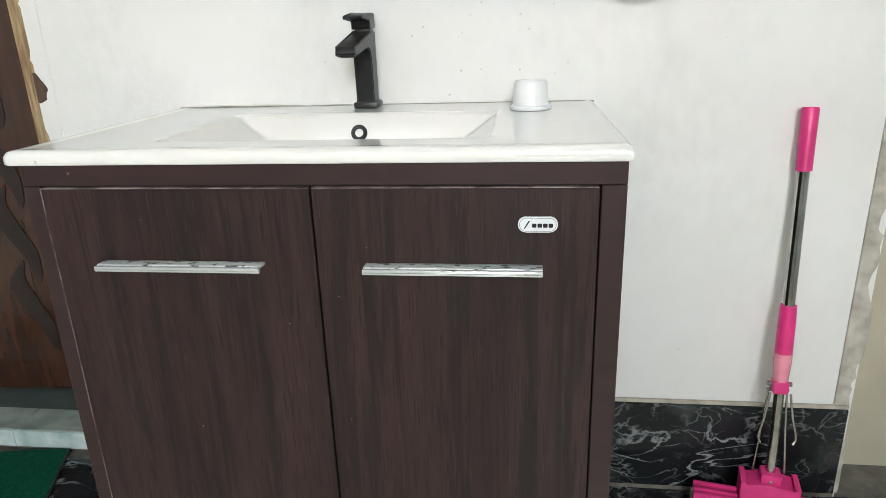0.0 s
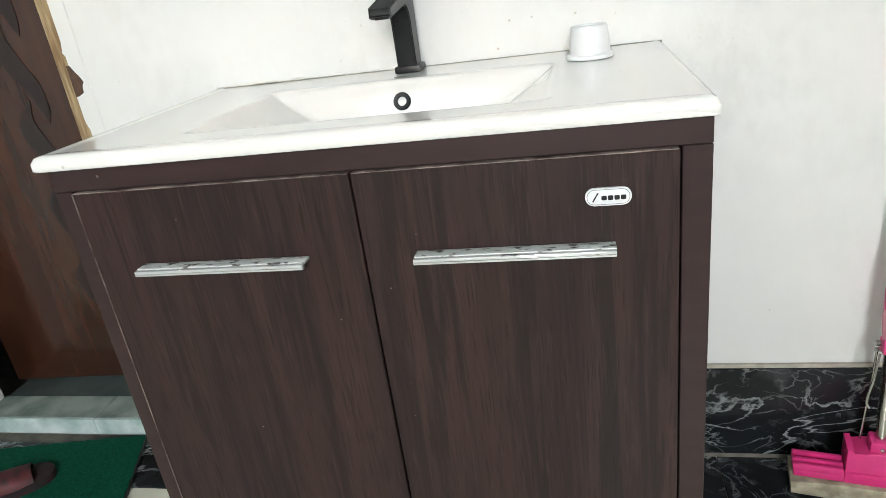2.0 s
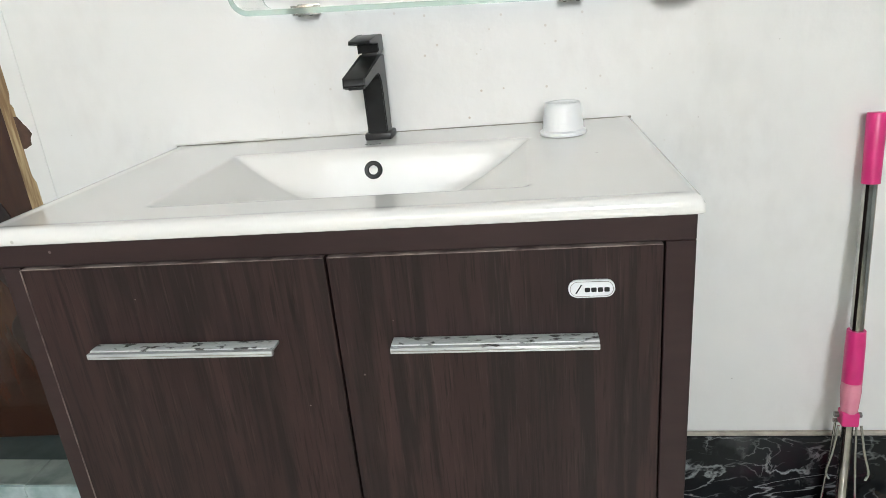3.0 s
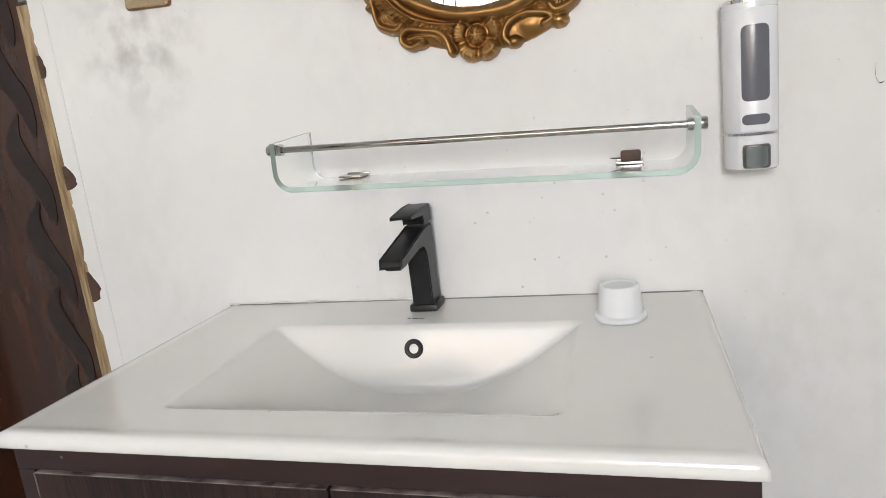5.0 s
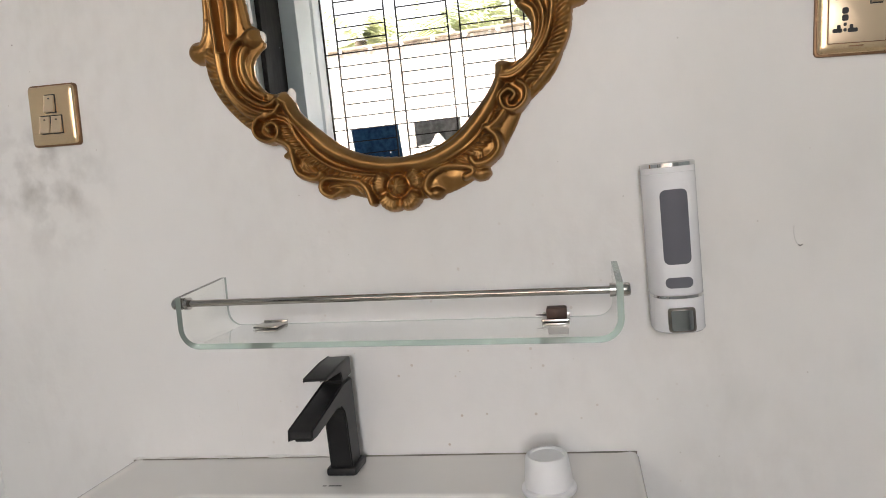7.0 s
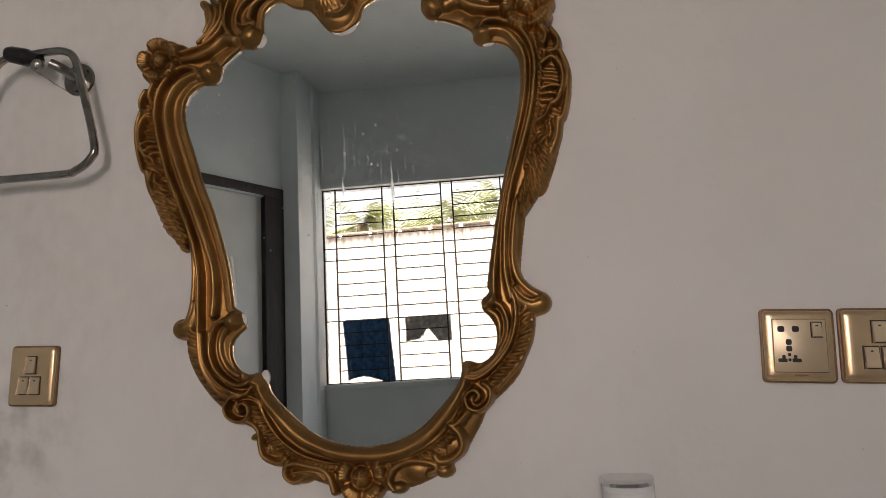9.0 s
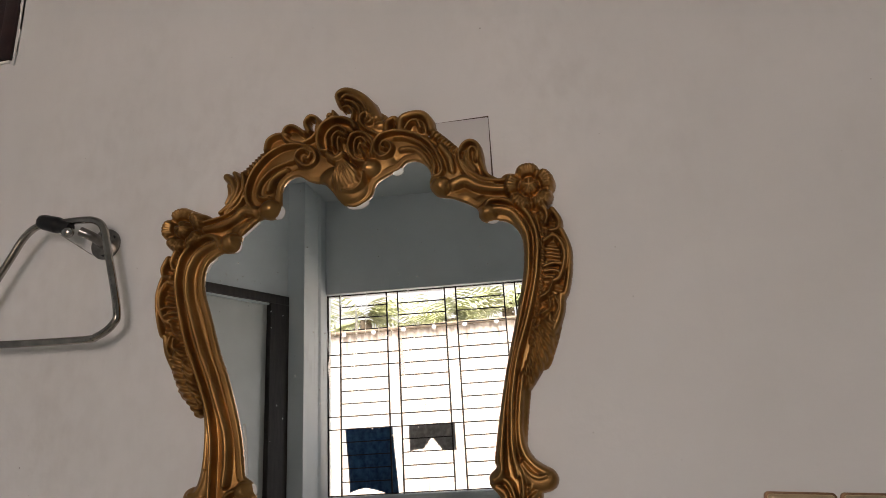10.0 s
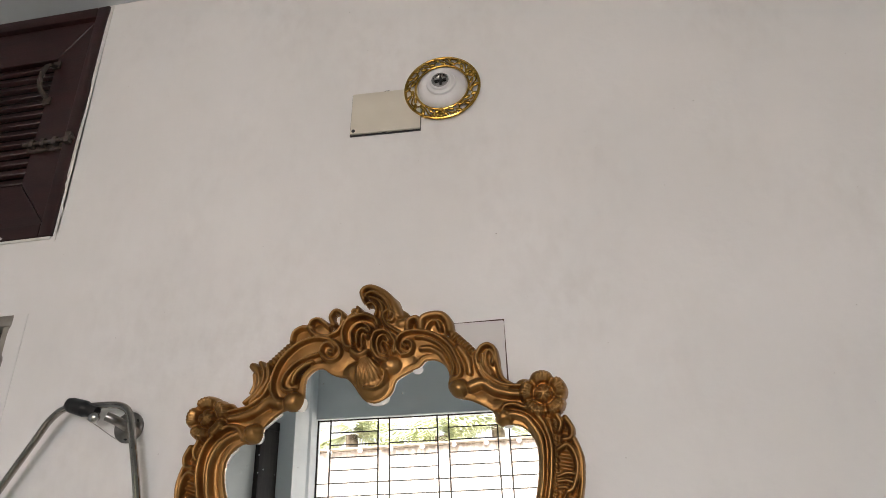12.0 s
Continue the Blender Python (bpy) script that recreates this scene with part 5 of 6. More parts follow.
    R.boss(*[(0.210, 1.989)][0], 0.021, 0.034, 0.012)
    R.stroke([(0.189, 2.003), (0.190, 1.983), (0.201, 1.961), (0.219, 1.946), (0.241, 1.938)], 0.0052, 0.0045, 0.019)
    R.stroke([(0.199, 2.004), (0.201, 1.982), (0.211, 1.964), (0.228, 1.951)], 0.0045, 0.0040, 0.018)
    R.stroke([(0.214, 1.968), (0.206, 1.986), (0.206, 2.005), (0.213, 2.011), (0.219, 2.000), (0.216, 1.987)], 0.0042, 0.0040, 0.018)
    # corner flowers
    R.flower(*[(0.299, 1.925)][0], 0.043, 5, 92, 0.036)
    R.flower(*[(-0.311, 1.932)][0], 0.043, 5, 100, 0.036)
    R.boss(*[(0.268, 1.946)][0], 0.016, 0.010, 0.026)
    R.boss(*[(-0.281, 1.951)][0], 0.016, 0.009, 0.026)

    # left arch: beads winding into a volute
    R.stroke([(-0.176, 1.948), (-0.189, 1.967), (-0.192, 1.986), (-0.188, 2.007), (-0.179, 2.026), (-0.163, 2.044), (-0.145, 2.057), (-0.125, 2.064), (-0.102, 2.065), (-0.078, 2.057), (-0.064, 2.042), (-0.063, 2.027), (-0.075, 2.019), (-0.091, 2.025), (-0.100, 2.038), (-0.096, 2.050), (-0.084, 2.053), (-0.073, 2.043), (-0.077, 2.033), (-0.084, 2.037)], 0.0056, 0.0044, 0.022, smooth=4)
    R.stroke([(-0.152, 1.971), (-0.163, 1.971), (-0.172, 1.979), (-0.171, 1.994), (-0.162, 2.009), (-0.145, 2.023), (-0.123, 2.031), (-0.105, 2.035)], 0.0046, 0.0044, 0.019)
    R.stroke([(-0.154, 1.986), (-0.150, 2.001), (-0.136, 2.014), (-0.120, 2.021)], 0.0070, 0.0060, 0.014)
    R.boss(*[(-0.150, 1.950)][0], 0.022, 0.020, 0.030)
    # right arch
    R.stroke([(0.138, 1.967), (0.152, 1.966), (0.159, 1.976), (0.156, 1.995), (0.144, 2.023), (0.123, 2.045), (0.098, 2.057), (0.072, 2.061), (0.053, 2.056), (0.045, 2.044), (0.045, 2.028), (0.053, 2.017), (0.067, 2.019), (0.074, 2.030), (0.070, 2.041), (0.060, 2.044), (0.056, 2.036), (0.062, 2.031)], 0.0056, 0.0044, 0.022, smooth=4)
    R.stroke([(0.145, 1.973), (0.147, 1.991), (0.137, 2.015), (0.120, 2.034), (0.098, 2.046), (0.080, 2.049)], 0.0046, 0.0044, 0.019)
    R.stroke([(0.138, 1.988), (0.127, 2.010), (0.109, 2.025), (0.090, 2.027)], 0.0070, 0.0060, 0.014)
    R.boss(*[(0.154, 1.948)][0], 0.020, 0.020, 0.030)
    R.boss(*[(0.151, 1.933)][0], 0.014, 0.010, 0.024)
    # ribbed edges of the arches
    R.stroke([(-0.198, 2.027), (-0.184, 2.040), (-0.165, 2.057)], 0.0100, 0.0090, 0.010, pitch=0.0070, slant=0.1)
    R.stroke([(0.149, 2.047), (0.167, 2.029), (0.184, 2.010)], 0.0100, 0.0090, 0.010, pitch=0.0070, slant=0.1)
    R.stroke([(0.158, 2.022), (0.172, 1.998), (0.175, 1.974)], 0.0090, 0.0080, 0.012)
    # leaves along the top edge
    R.stroke([(-0.159, 2.065), (-0.155, 2.082), (-0.139, 2.091), (-0.119, 2.088)], 0.0062, 0.0055, 0.017)
    R.stroke([(-0.086, 2.086), (-0.106, 2.103), (-0.121, 2.101), (-0.124, 2.086), (-0.111, 2.072), (-0.088, 2.068), (-0.068, 2.076), (-0.057, 2.095)], 0.0056, 0.0050, 0.018)
    R.stroke([(-0.077, 2.089), (-0.084, 2.106), (-0.074, 2.118), (-0.061, 2.109), (-0.063, 2.087)], 0.0062, 0.0050, 0.017)
    R.stroke([(-0.053, 2.081), (-0.051, 2.096), (-0.043, 2.105)], 0.0050, 0.0045, 0.018)
    R.volute(*[(-0.036, 2.112)][0], 0.0095, 1.0, 60, -1, 0.0042, 0.018)
    R.stroke([(0.065, 2.066), (0.067, 2.082), (0.081, 2.088), (0.086, 2.077)], 0.0070, 0.0055, 0.017)
    R.stroke([(0.090, 2.064), (0.092, 2.083), (0.107, 2.090), (0.129, 2.088), (0.141, 2.073), (0.144, 2.056)], 0.0085, 0.0085, 0.016)
    R.stroke([(0.100, 2.062), (0.109, 2.074), (0.121, 2.074), (0.127, 2.060)], 0.0042, 0.0050, 0.022)
    # crest leaf curling over to one side
    R.boss(*[(0.025, 2.114)][0], 0.026, 0.026, 0.014)
    R.stroke([(0.049, 2.093), (0.041, 2.115), (0.026, 2.138), (0.006, 2.154), (-0.011, 2.159), (-0.023, 2.151), (-0.019, 2.135)], 0.0100, 0.0060, 0.017)
    R.stroke([(0.033, 2.095), (0.030, 2.115), (0.016, 2.136), (-0.003, 2.147), (-0.013, 2.143)], 0.0052, 0.0044, 0.020)
    R.stroke([(0.018, 2.097), (0.018, 2.115), (0.007, 2.131), (-0.007, 2.137)], 0.0050, 0.0042, 0.019)
    R.stroke([(0.004, 2.099), (0.006, 2.112), (-0.002, 2.125), (-0.012, 2.124)], 0.0050, 0.0042, 0.018)
    R.stroke([(0.053, 2.057), (0.030, 2.074), (0.020, 2.089), (0.022, 2.102), (0.032, 2.105), (0.041, 2.096), (0.038, 2.085), (0.031, 2.085)], 0.0048, 0.0048, 0.021, smooth=4)
    R.boss(*[(0.053, 2.080)][0], 0.017, 0.014, 0.019)
    # centre: two ridged shells held by C scrolls
    R.stroke([(0.012, 2.075), (0.006, 2.088), (-0.010, 2.097), (-0.030, 2.098), (-0.047, 2.089), (-0.055, 2.073), (-0.055, 2.055), (-0.049, 2.041), (-0.039, 2.038)], 0.0060, 0.0055, 0.031)
    R.stroke([(-0.003, 2.071), (-0.017, 2.083), (-0.030, 2.080), (-0.040, 2.067), (-0.038, 2.048)], 0.0046, 0.0040, 0.029)
    R.stroke([(-0.006, 2.064), (-0.018, 2.072), (-0.028, 2.063), (-0.028, 2.044)], 0.0044, 0.0038, 0.030)
    R.stroke([(-0.009, 2.056), (-0.017, 2.061), (-0.019, 2.049), (-0.017, 2.036)], 0.0042, 0.0036, 0.030)
    R.stroke([(-0.037, 2.030), (-0.024, 2.021), (-0.010, 2.027)], 0.0075, 0.0080, 0.031)
    R.stroke([(0.040, 2.047), (0.033, 2.058), (0.020, 2.065), (0.006, 2.062), (-0.000, 2.047), (0.002, 2.029), (0.011, 2.015), (0.027, 2.008)], 0.0050, 0.0056, 0.029)
    R.stroke([(0.032, 2.044), (0.023, 2.055), (0.013, 2.052), (0.010, 2.038), (0.014, 2.022), (0.025, 2.017)], 0.0042, 0.0040, 0.028)
    R.stroke([(0.031, 2.035), (0.022, 2.044), (0.018, 2.036), (0.023, 2.024)], 0.0042, 0.0040, 0.028)
    R.stroke([(0.033, 2.057), (0.042, 2.043), (0.039, 2.023)], 0.0060, 0.0060, 0.024)
    R.boss(*[(0.032, 2.000)][0], 0.024, 0.020, 0.028)
    # pendant: plain lip with a ribbed fan over it
    R.boss(*[(-0.001, 1.965)][0], 0.036, 0.030, 0.024)
    R.boss(*[(-0.034, 1.992)][0], 0.030, 0.026, 0.021)
    R.fan(*[(-0.019, 2.030)][0], 284, 84, 0.084, 11, 0.035)
    R.stroke([(0.024, 1.989), (0.020, 1.969), (0.005, 1.959), (-0.014, 1.963)], 0.0044, 0.0040, 0.030)

    # cut the glass opening with a rolled lip
    ring = OPEN_RIGHT + OPEN_LEFT
    path = [tuple(q) for q in spline(ring, 3, True)]
    path.append(path[0])
    inside = np.zeros(R.X.shape, bool)
    for (ax, az), (bx, bz) in zip(path, path[1:]):
        if abs(bz - az) > 1e-9:
            inside ^= ((az > R.Z) != (bz > R.Z)) & (R.X < ax + (R.Z - az) * (bx - ax) / (bz - az))
    d = R.nearest((slice(None), slice(None)), path)[0]
    lip = 0.0085 + 0.014 * np.sqrt(np.clip(d / 0.012, 0, 1)) + 0.6 * d
    R.h = np.where(inside, -0.008, np.where(R.h > 0, np.minimum(R.h, lip), R.h))
    near = (~inside) & (d < 0.012)
    R.h = np.where(near, np.maximum(R.h, np.minimum(lip, 0.014)), R.h)
    return R.build(), path


def mirror():
    m = Matrix.Translation((0.4990, MY, 1.6)) @ pose(0, 0, 0, 0, -0.6, 0) @ Matrix.Translation((0, 0, -1.6))
    t = thing("wall_mirror", m, "wall mirror in an ornate antique-gold baroque frame", "mirror")
    mesh, path = mirror_frame()
    fr = new("frame", mesh)
    fr.parent = t
    fr["label"] = "cast antique-gold frame of scrolls, leaves and flowers"
    # white shapes on the glass imitate the reflection of the frame's bare back
    for (x, z), rx, rz in zip([(-0.135, 1.944), (-0.213, 1.892), (0.008, 1.941), (0.081, 1.989), (0.235, 1.880), (-0.174, 1.490), (-0.139, 1.401)], (0.011, 0.010, 0.021, 0.010, 0.010, 0.007, 0.007), (0.013, 0.012, 0.011, 0.008, 0.006, 0.010, 0.012)):
        part("unpainted_edge", ellipsoid((x, -0.0095, z), (rx, 0.0015, rz), None, 18, 8), WHITE_PLASTER, t, "white sliver put in for the frame's bare back reflected in the glass")
    for pts in ([(-0.203, 1.907), (-0.187, 1.919), (-0.171, 1.931)], [(-0.268, 1.851), (-0.262, 1.865), (-0.249, 1.874)], [(-0.192, 1.591), (-0.187, 1.547), (-0.186, 1.513)]):
        part("unpainted_edge", tube([(x, -0.0085, z) for x, z in pts], 0.0022, 6), WHITE_PLASTER, t, "white sliver put in for the frame's bare back reflected in the glass")
    # the glass reaches under the frame on all sides
    n = len(path) - 1
    back = []
    for i in range(0, n, 3):
        (ax, az), (bx, bz) = path[i - 3 if i else n - 3], path[(i + 3) % n]
        L = math.hypot(bx - ax, bz - az)
        back.append((path[i][0] + 0.007 * (az - bz) / L, path[i][1] + 0.007 * (bx - ax) / L))
    part("mirror_glass", moved(prism(back, 0.004, "y"), Matrix.Translation((0, -0.004, 0))), MIRROR, t, "dusty spotted mirror glass", False)
    return t


mirror()

# flat cover plate showing behind the mirror's top corner
tagged(part("plate_gap", box(0.566, 0.7366, -0.0020, -0.0003, 1.955, 2.0755), BROWN, None, "", False), "thin dark gap round the cover plate", "gap", "", "structure")
tagged(part("cover_plate", moved(prism(rounded(-0.085, 0.085, -0.0575, 0.0575, 0.002), 0.004, "y", None, 0.0008), pose(0.650, -0.0005, 2.016, 0, 1.2, 0)), PATCH, None), "thin painted cover plate half hidden behind the mirror", "cover plate")

# ---- towel ring ----


def towel_ring():
    t = thing("towel_ring", pose(0.016, 0, 1.927), "bent steel towel ring on a round wall flange", "towel ring")
    part("flange", moved(lathe([(0, 0.0005), (0.029, 0.0005), (0.029, 0.004), (0.026, 0.006), (0.014, 0.009), (0.010, 0.014), (0.0, 0.015)], 36), TO_ROOM), DARK_STEEL, t)
    for a in (30, 150, 270):
        part("screw", moved(lathe([(0, 0), (0.0042, 0), (0.0040, 0.0012), (0, 0.0015)], 14), Matrix.Translation((0.0205 * math.cos(radians(a)), -0.0058, 0.0205 * math.sin(radians(a)))) @ TO_ROOM), IRON, t)
    part("post", tube(spline([(0, -0.010, 0), (-0.004, -0.034, 0.006), (-0.020, -0.046, 0.014)], 6), 0.0085, 14), DARK_STEEL, t)
    barrel = spline([(-0.040, -0.047, 0.022), (-0.068, -0.048, 0.031), (-0.100, -0.050, 0.041)], 8)
    b = part("barrel", tube(barrel, lambda u: 0.0100 + 0.0030 * math.sin(math.pi * u) + 0.002 * (u > 0.4), 16), BLACK, t, "dark ribbed joint")
    for k in range(5):
        c = barrel[9 + k]
        part("rib", tube([c, (c[0] - 0.0025, c[1], c[2] + 0.0007)], 0.0142, 14), IRON, b)
    corners = [(-0.113, 0.037), (-0.140, 0.031), (-0.162, 0.012), (-0.181, -0.020), (-0.228, -0.099), (-0.246, -0.130), (-0.248, -0.150), (-0.225, -0.172), (-0.190, -0.178), (-0.02, -0.184), (0.012, -0.180), (0.038, -0.163), (0.043, -0.135),
               (0.012, -0.020), (0.000, 0.016), (-0.018, 0.030), (-0.045, 0.034), (-0.090, 0.034)]
    part("ring", tube([(x + 0.027, -0.048, z) for x, z in spline(corners, 6)], 0.0066, 14), RING, t, "polished bent steel ring")
    part("pivot", ellipsoid((-0.040, -0.052, 0.012), (0.012, 0.009, 0.010)), STEEL, t)
    part("thread", tube(spline([(-0.060, -0.045, 0.012), (-0.045, -0.030, 0.0), (-0.030, -0.020, -0.012), (-0.016, -0.012, -0.022)], 5), 0.0006, 5), DARK_STEEL, t, "loose grey thread")


towel_ring()

# ---- wall lamp base ----


def lamp_base():
    t = thing("wall_lamp", pose(0.641, 0, 2.628), "empty white lamp holder in a gold filigree ring", "lamp")
    part("holder", moved(lathe([(0, 0.0005), (0.057, 0.0005), (0.056, 0.008), (0.050, 0.020), (0.043, 0.027), (0.036, 0.030), (0.033, 0.031), (0.031, 0.038), (0.0245, 0.041), (0.0225, 0.046), (0.019, 0.048), (0.0175, 0.046), (0.017, 0.030), (0, 0.028)], 40), Matrix.Diagonal((1, 0.66, 1, 1)) @ TO_ROOM), PORCELAIN, t, "white porcelain bulb holder")
    part("collar", moved(lathe([(0.0172, 0.040), (0.0192, 0.0495), (0.0165, 0.0505), (0.0155, 0.042)], 32), Matrix.Diagonal((1, 0.66, 1, 1)) @ TO_ROOM), STEEL, t, "metal bulb collar")
    part("contact", merge(tube([(-0.013, -0.030, 0.0), (0.013, -0.030, 0.002)], 0.0022, 6), tube([(0.0, -0.031, -0.013), (0.001, -0.031, 0.013)], 0.0022, 6)), IRON, t)
    part("rim", tube([(0.083 * math.cos(2 * math.pi * k / 56), -0.006, 0.083 * math.sin(2 * math.pi * k / 56)) for k in range(56)], 0.0034, 8, True), BRIGHT_GOLD, t)
    part("inner_rim", tube([(0.060 * math.cos(2 * math.pi * k / 48), -0.007, 0.060 * math.sin(2 * math.pi * k / 48)) for k in range(48)], 0.0026, 8, True), BRIGHT_GOLD, t)
    for k in range(9):
        a = 2 * math.pi * k / 9
        vine = [((0.0715 + 0.0065 * math.sin(2 * math.pi * j / 14)) * math.cos(a + 0.70 * j / 14), -0.008, (0.0715 + 0.0065 * math.sin(2 * math.pi * j / 14)) * math.sin(a + 0.70 * j / 14)) for j in range(15)]
        part("vine", tube(vine, 0.0019, 6), BRIGHT_GOLD, t)
        for q, (da, rr, tilt) in enumerate(((0.10, 0.0665, 60), (0.30, 0.0765, 20), (0.48, 0.0670, 75), (0.62, 0.0770, 10))):
            part("leaf", moved(ellipsoid((0, 0, 0), (0.0085, 0.0026, 0.0040), None, 10, 6), Matrix.Translation((rr * math.cos(a + da), -0.0095, rr * math.sin(a + da))) @ pose(0, 0, 0, 0, -math.degrees(a + da) - tilt - 25 * (q % 2), 0)), BRIGHT_GOLD, t)
    for a in (265, 25):
        fl = bmesh.new()
        for k in range(5):
            b = radians(72 * k)
            ellipsoid((0.0075 * math.cos(b), 0, 0.0075 * math.sin(b)), (0.0058, 0.004, 0.0058), fl, 10, 6)
        part("flower", moved(fl, Matrix.Translation((0.0715 * math.cos(radians(a)), -0.010, 0.0715 * math.sin(radians(a))))), BRIGHT_GOLD, t)


lamp_base()
jb = thing("junction_cover", pose(0.512, 0, 2.585, 0, 2.4, 0), "ivory junction box cover plate with a shaded gap around it", "cover plate")
# solid black sheet draws the gap together with the shadow at bottom and left
part("gap", box(-0.0800, 0.0800, -0.0016, -0.0004, -0.0590, 0.0555), IRON, jb, "black sheet for the gap and its shadow", False)
part("plate", moved(prism(rounded(-0.078, 0.079, -0.0545, 0.0545, 0.002), 0.0045, "y", None, 0.0008), Matrix.Translation((0, -0.0018, 0))), COVER, jb)
part("screw", moved(lathe([(0, 0), (0.0042, 0), (0.0040, 0.001), (0, 0.0013)], 14), Matrix.Translation((-0.071, -0.0064, -0.047)) @ TO_ROOM), IRON, jb)
for x, z in ((0.0, -0.056), (0.0, 0.055)):
    part("tab", box(x - 0.006, x + 0.006, -0.004, -0.0004, z - 0.0035, z + 0.0035, 0.001), IRON, jb)

# ---- shutter over the doorway ----


def shutter():
    t = thing("ventilator_shutter", pose(-0.5555, 0, 2.719), "dark mahogany louvred shutter over the doorway", "shutter")
    w, h = 0.2985, 0.3500
    for n, x0, x1, z0, z1 in (("frame_stile", w - 0.034, w, -h, h), ("frame_stile", -w, -w + 0.034, -h, h), ("frame_rail", -w + 0.0345, w - 0.0345, h - 0.034, h), ("frame_rail", -w + 0.0345, w - 0.0345, -h, -h + 0.034)):
        part(n, box(x0, x1, -0.006, 0.09, z0, z1, 0.004), MAHOGANY, t)
    iw, ih = w - 0.037, h - 0.037
    lw, lh = 0.172, 0.195
    leaf_ob = None
    for pts in ([(-iw, ih), (iw, ih), (lw, lh), (-lw, lh)], [(-iw, -ih), (-lw, -lh), (lw, -lh), (iw, -ih)], [(iw, ih), (iw, -ih), (lw, -lh), (lw, lh)], [(-iw, ih), (-lw, lh), (-lw, -lh), (-iw, -ih)]):
        c = (sum(p[0] for p in pts) / 4, sum(p[1] for p in pts) / 4)
        q = [(c[0] + (x - c[0]) * 0.996, c[1] + (z - c[1]) * 0.996) for x, z in pts]
        part("leaf_board", moved(prism(q, 0.030, "y", None, 0.0012, 1), Matrix.Translation((0, 0.036, 0))), MAHOGANY, t)
    for k in range(13):
        z = -lh + 0.015 + (2 * lh) * k / 13
        part("slat", moved(box(-lw + 0.002, lw - 0.002, -0.006, 0.006, -0.0105, 0.0105, 0.0015, 1), Matrix.Translation((0, 0.020, z)) @ pose(0, 0, 0, -22, 0, 0)), MAHOGANY, t)
    # near-black sheet stands for the shade behind the slats
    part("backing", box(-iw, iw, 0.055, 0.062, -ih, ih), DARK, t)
    pull = part("pull_handle", tube(spline([(0.178, 0.006, 0.165), (0.176, -0.020, 0.150), (0.170, -0.026, 0.110), (0.172, -0.020, 0.075), (0.176, 0.006, 0.060)], 6), 0.0075, 8, False, None, 0.6), RUSTED, t, "tarnished pull handle")
    for z in (0.170, 0.053):
        part("foot", box(0.167, 0.189, 0.001, 0.007, z - 0.012, z + 0.012, 0.002), RUSTED, pull)
    bolt = part("bolt_plate", box(0.165, 0.262, -0.001, 0.0055, -0.108, -0.075, 0.001), RUSTED, t, "tarnished tower bolt")
    part("bolt_rod", tube([(0.160, -0.007, -0.090), (0.296, -0.011, -0.088)], 0.0052, 10), RUSTED, bolt)
    for x in (0.185, 0.215, 0.247):
        part("bolt_guide", box(x - 0.006, x + 0.006, -0.0145, 0.0, -0.1005, -0.079, 0.002), RUSTED, bolt)
    part("catch", box(0.278, 0.292, -0.020, -0.0062, -0.104, -0.074, 0.002), RUSTED, t)
    part("paint_blob", ellipsoid((-0.03 + 0.19, -0.007, -h + 0.004), (0.016, 0.003, 0.005)), WHITE_PLASTER, t)


shutter()
structure("plaster_edge", prism(ragged(-0.2570, 1, 2.355, 3.068, 0.010, 11, 0.006), 0.0022, "y", None, 0.0005, 1), WHITE_PLASTER, "chipped white plaster beside the shutter", "plaster edge")
structure("plaster_ledge", merge(box(-0.856, -0.40, -0.0065, -0.0004, 2.3585, 2.3675, 0.002), box(-0.398, -0.259, -0.004, -0.0004, 2.3605, 2.3675, 0.0015)), WHITE_PLASTER, "rough white plaster ledge under the shutter", "plaster edge")

# ---- brown door in the doorway ----


def door_leaf():
    t = thing("wooden_door", pose(-0.585, 0.235, 0.050, 0, 0, 3), "lacquered brown door with dark flame inlays and carved lines", "door")
    part("leaf", box(-0.42, 0.365, 0.0, 0.036, 0.0, 2.02, 0.003), DOOR_WOOD, t)

    def flame(x, z, s, hgt, wid):
        pts = spline([(0.0, 0.5), (-0.30, 0.30), (-0.10, 0.05), (0.28, -0.20), (0.42, -0.5)], 6)
        left, right = [], []
        for k, (a, b) in enumerate(pts):
            u = k / (len(pts) - 1)
            wd = 0.30 * math.sin(math.pi * u) ** 0.8 + 0.01
            left.append((x + s * wid * (a - wd), z + hgt * b))
            right.append((x + s * wid * (a + wd), z + hgt * (b + 0.02)))
        part("inlay", prism(left + right[::-1], 0.0025, "y"), DOOR_DARK, t, "dark flame-shaped inlay")

    for k in range(9):
        z = 0.15 + 0.205 * k
        flame(0.215, z, 1, 0.26, 0.090)
        flame(-0.05, z + 0.10, 1, 0.26, 0.090)
        for j in range(4):
            part("carved_line", box(0.235, 0.30, -0.0014, 0.0006, z - 0.075 + 0.013 * j, z - 0.071 + 0.013 * j, 0.0008, 1), DOOR_DARK, t)
        for j in range(5):
            part("carved_dot", moved(lathe([(0, 0), (0.008, 0), (0.007, 0.0016), (0, 0.002)], 12), Matrix.Translation((0.10 + 0.006 * j, 0.0004, z + 0.03 - 0.027 * j)) @ TO_ROOM), DOOR_WOOD, t)


door_leaf()

# ---- floor things ----


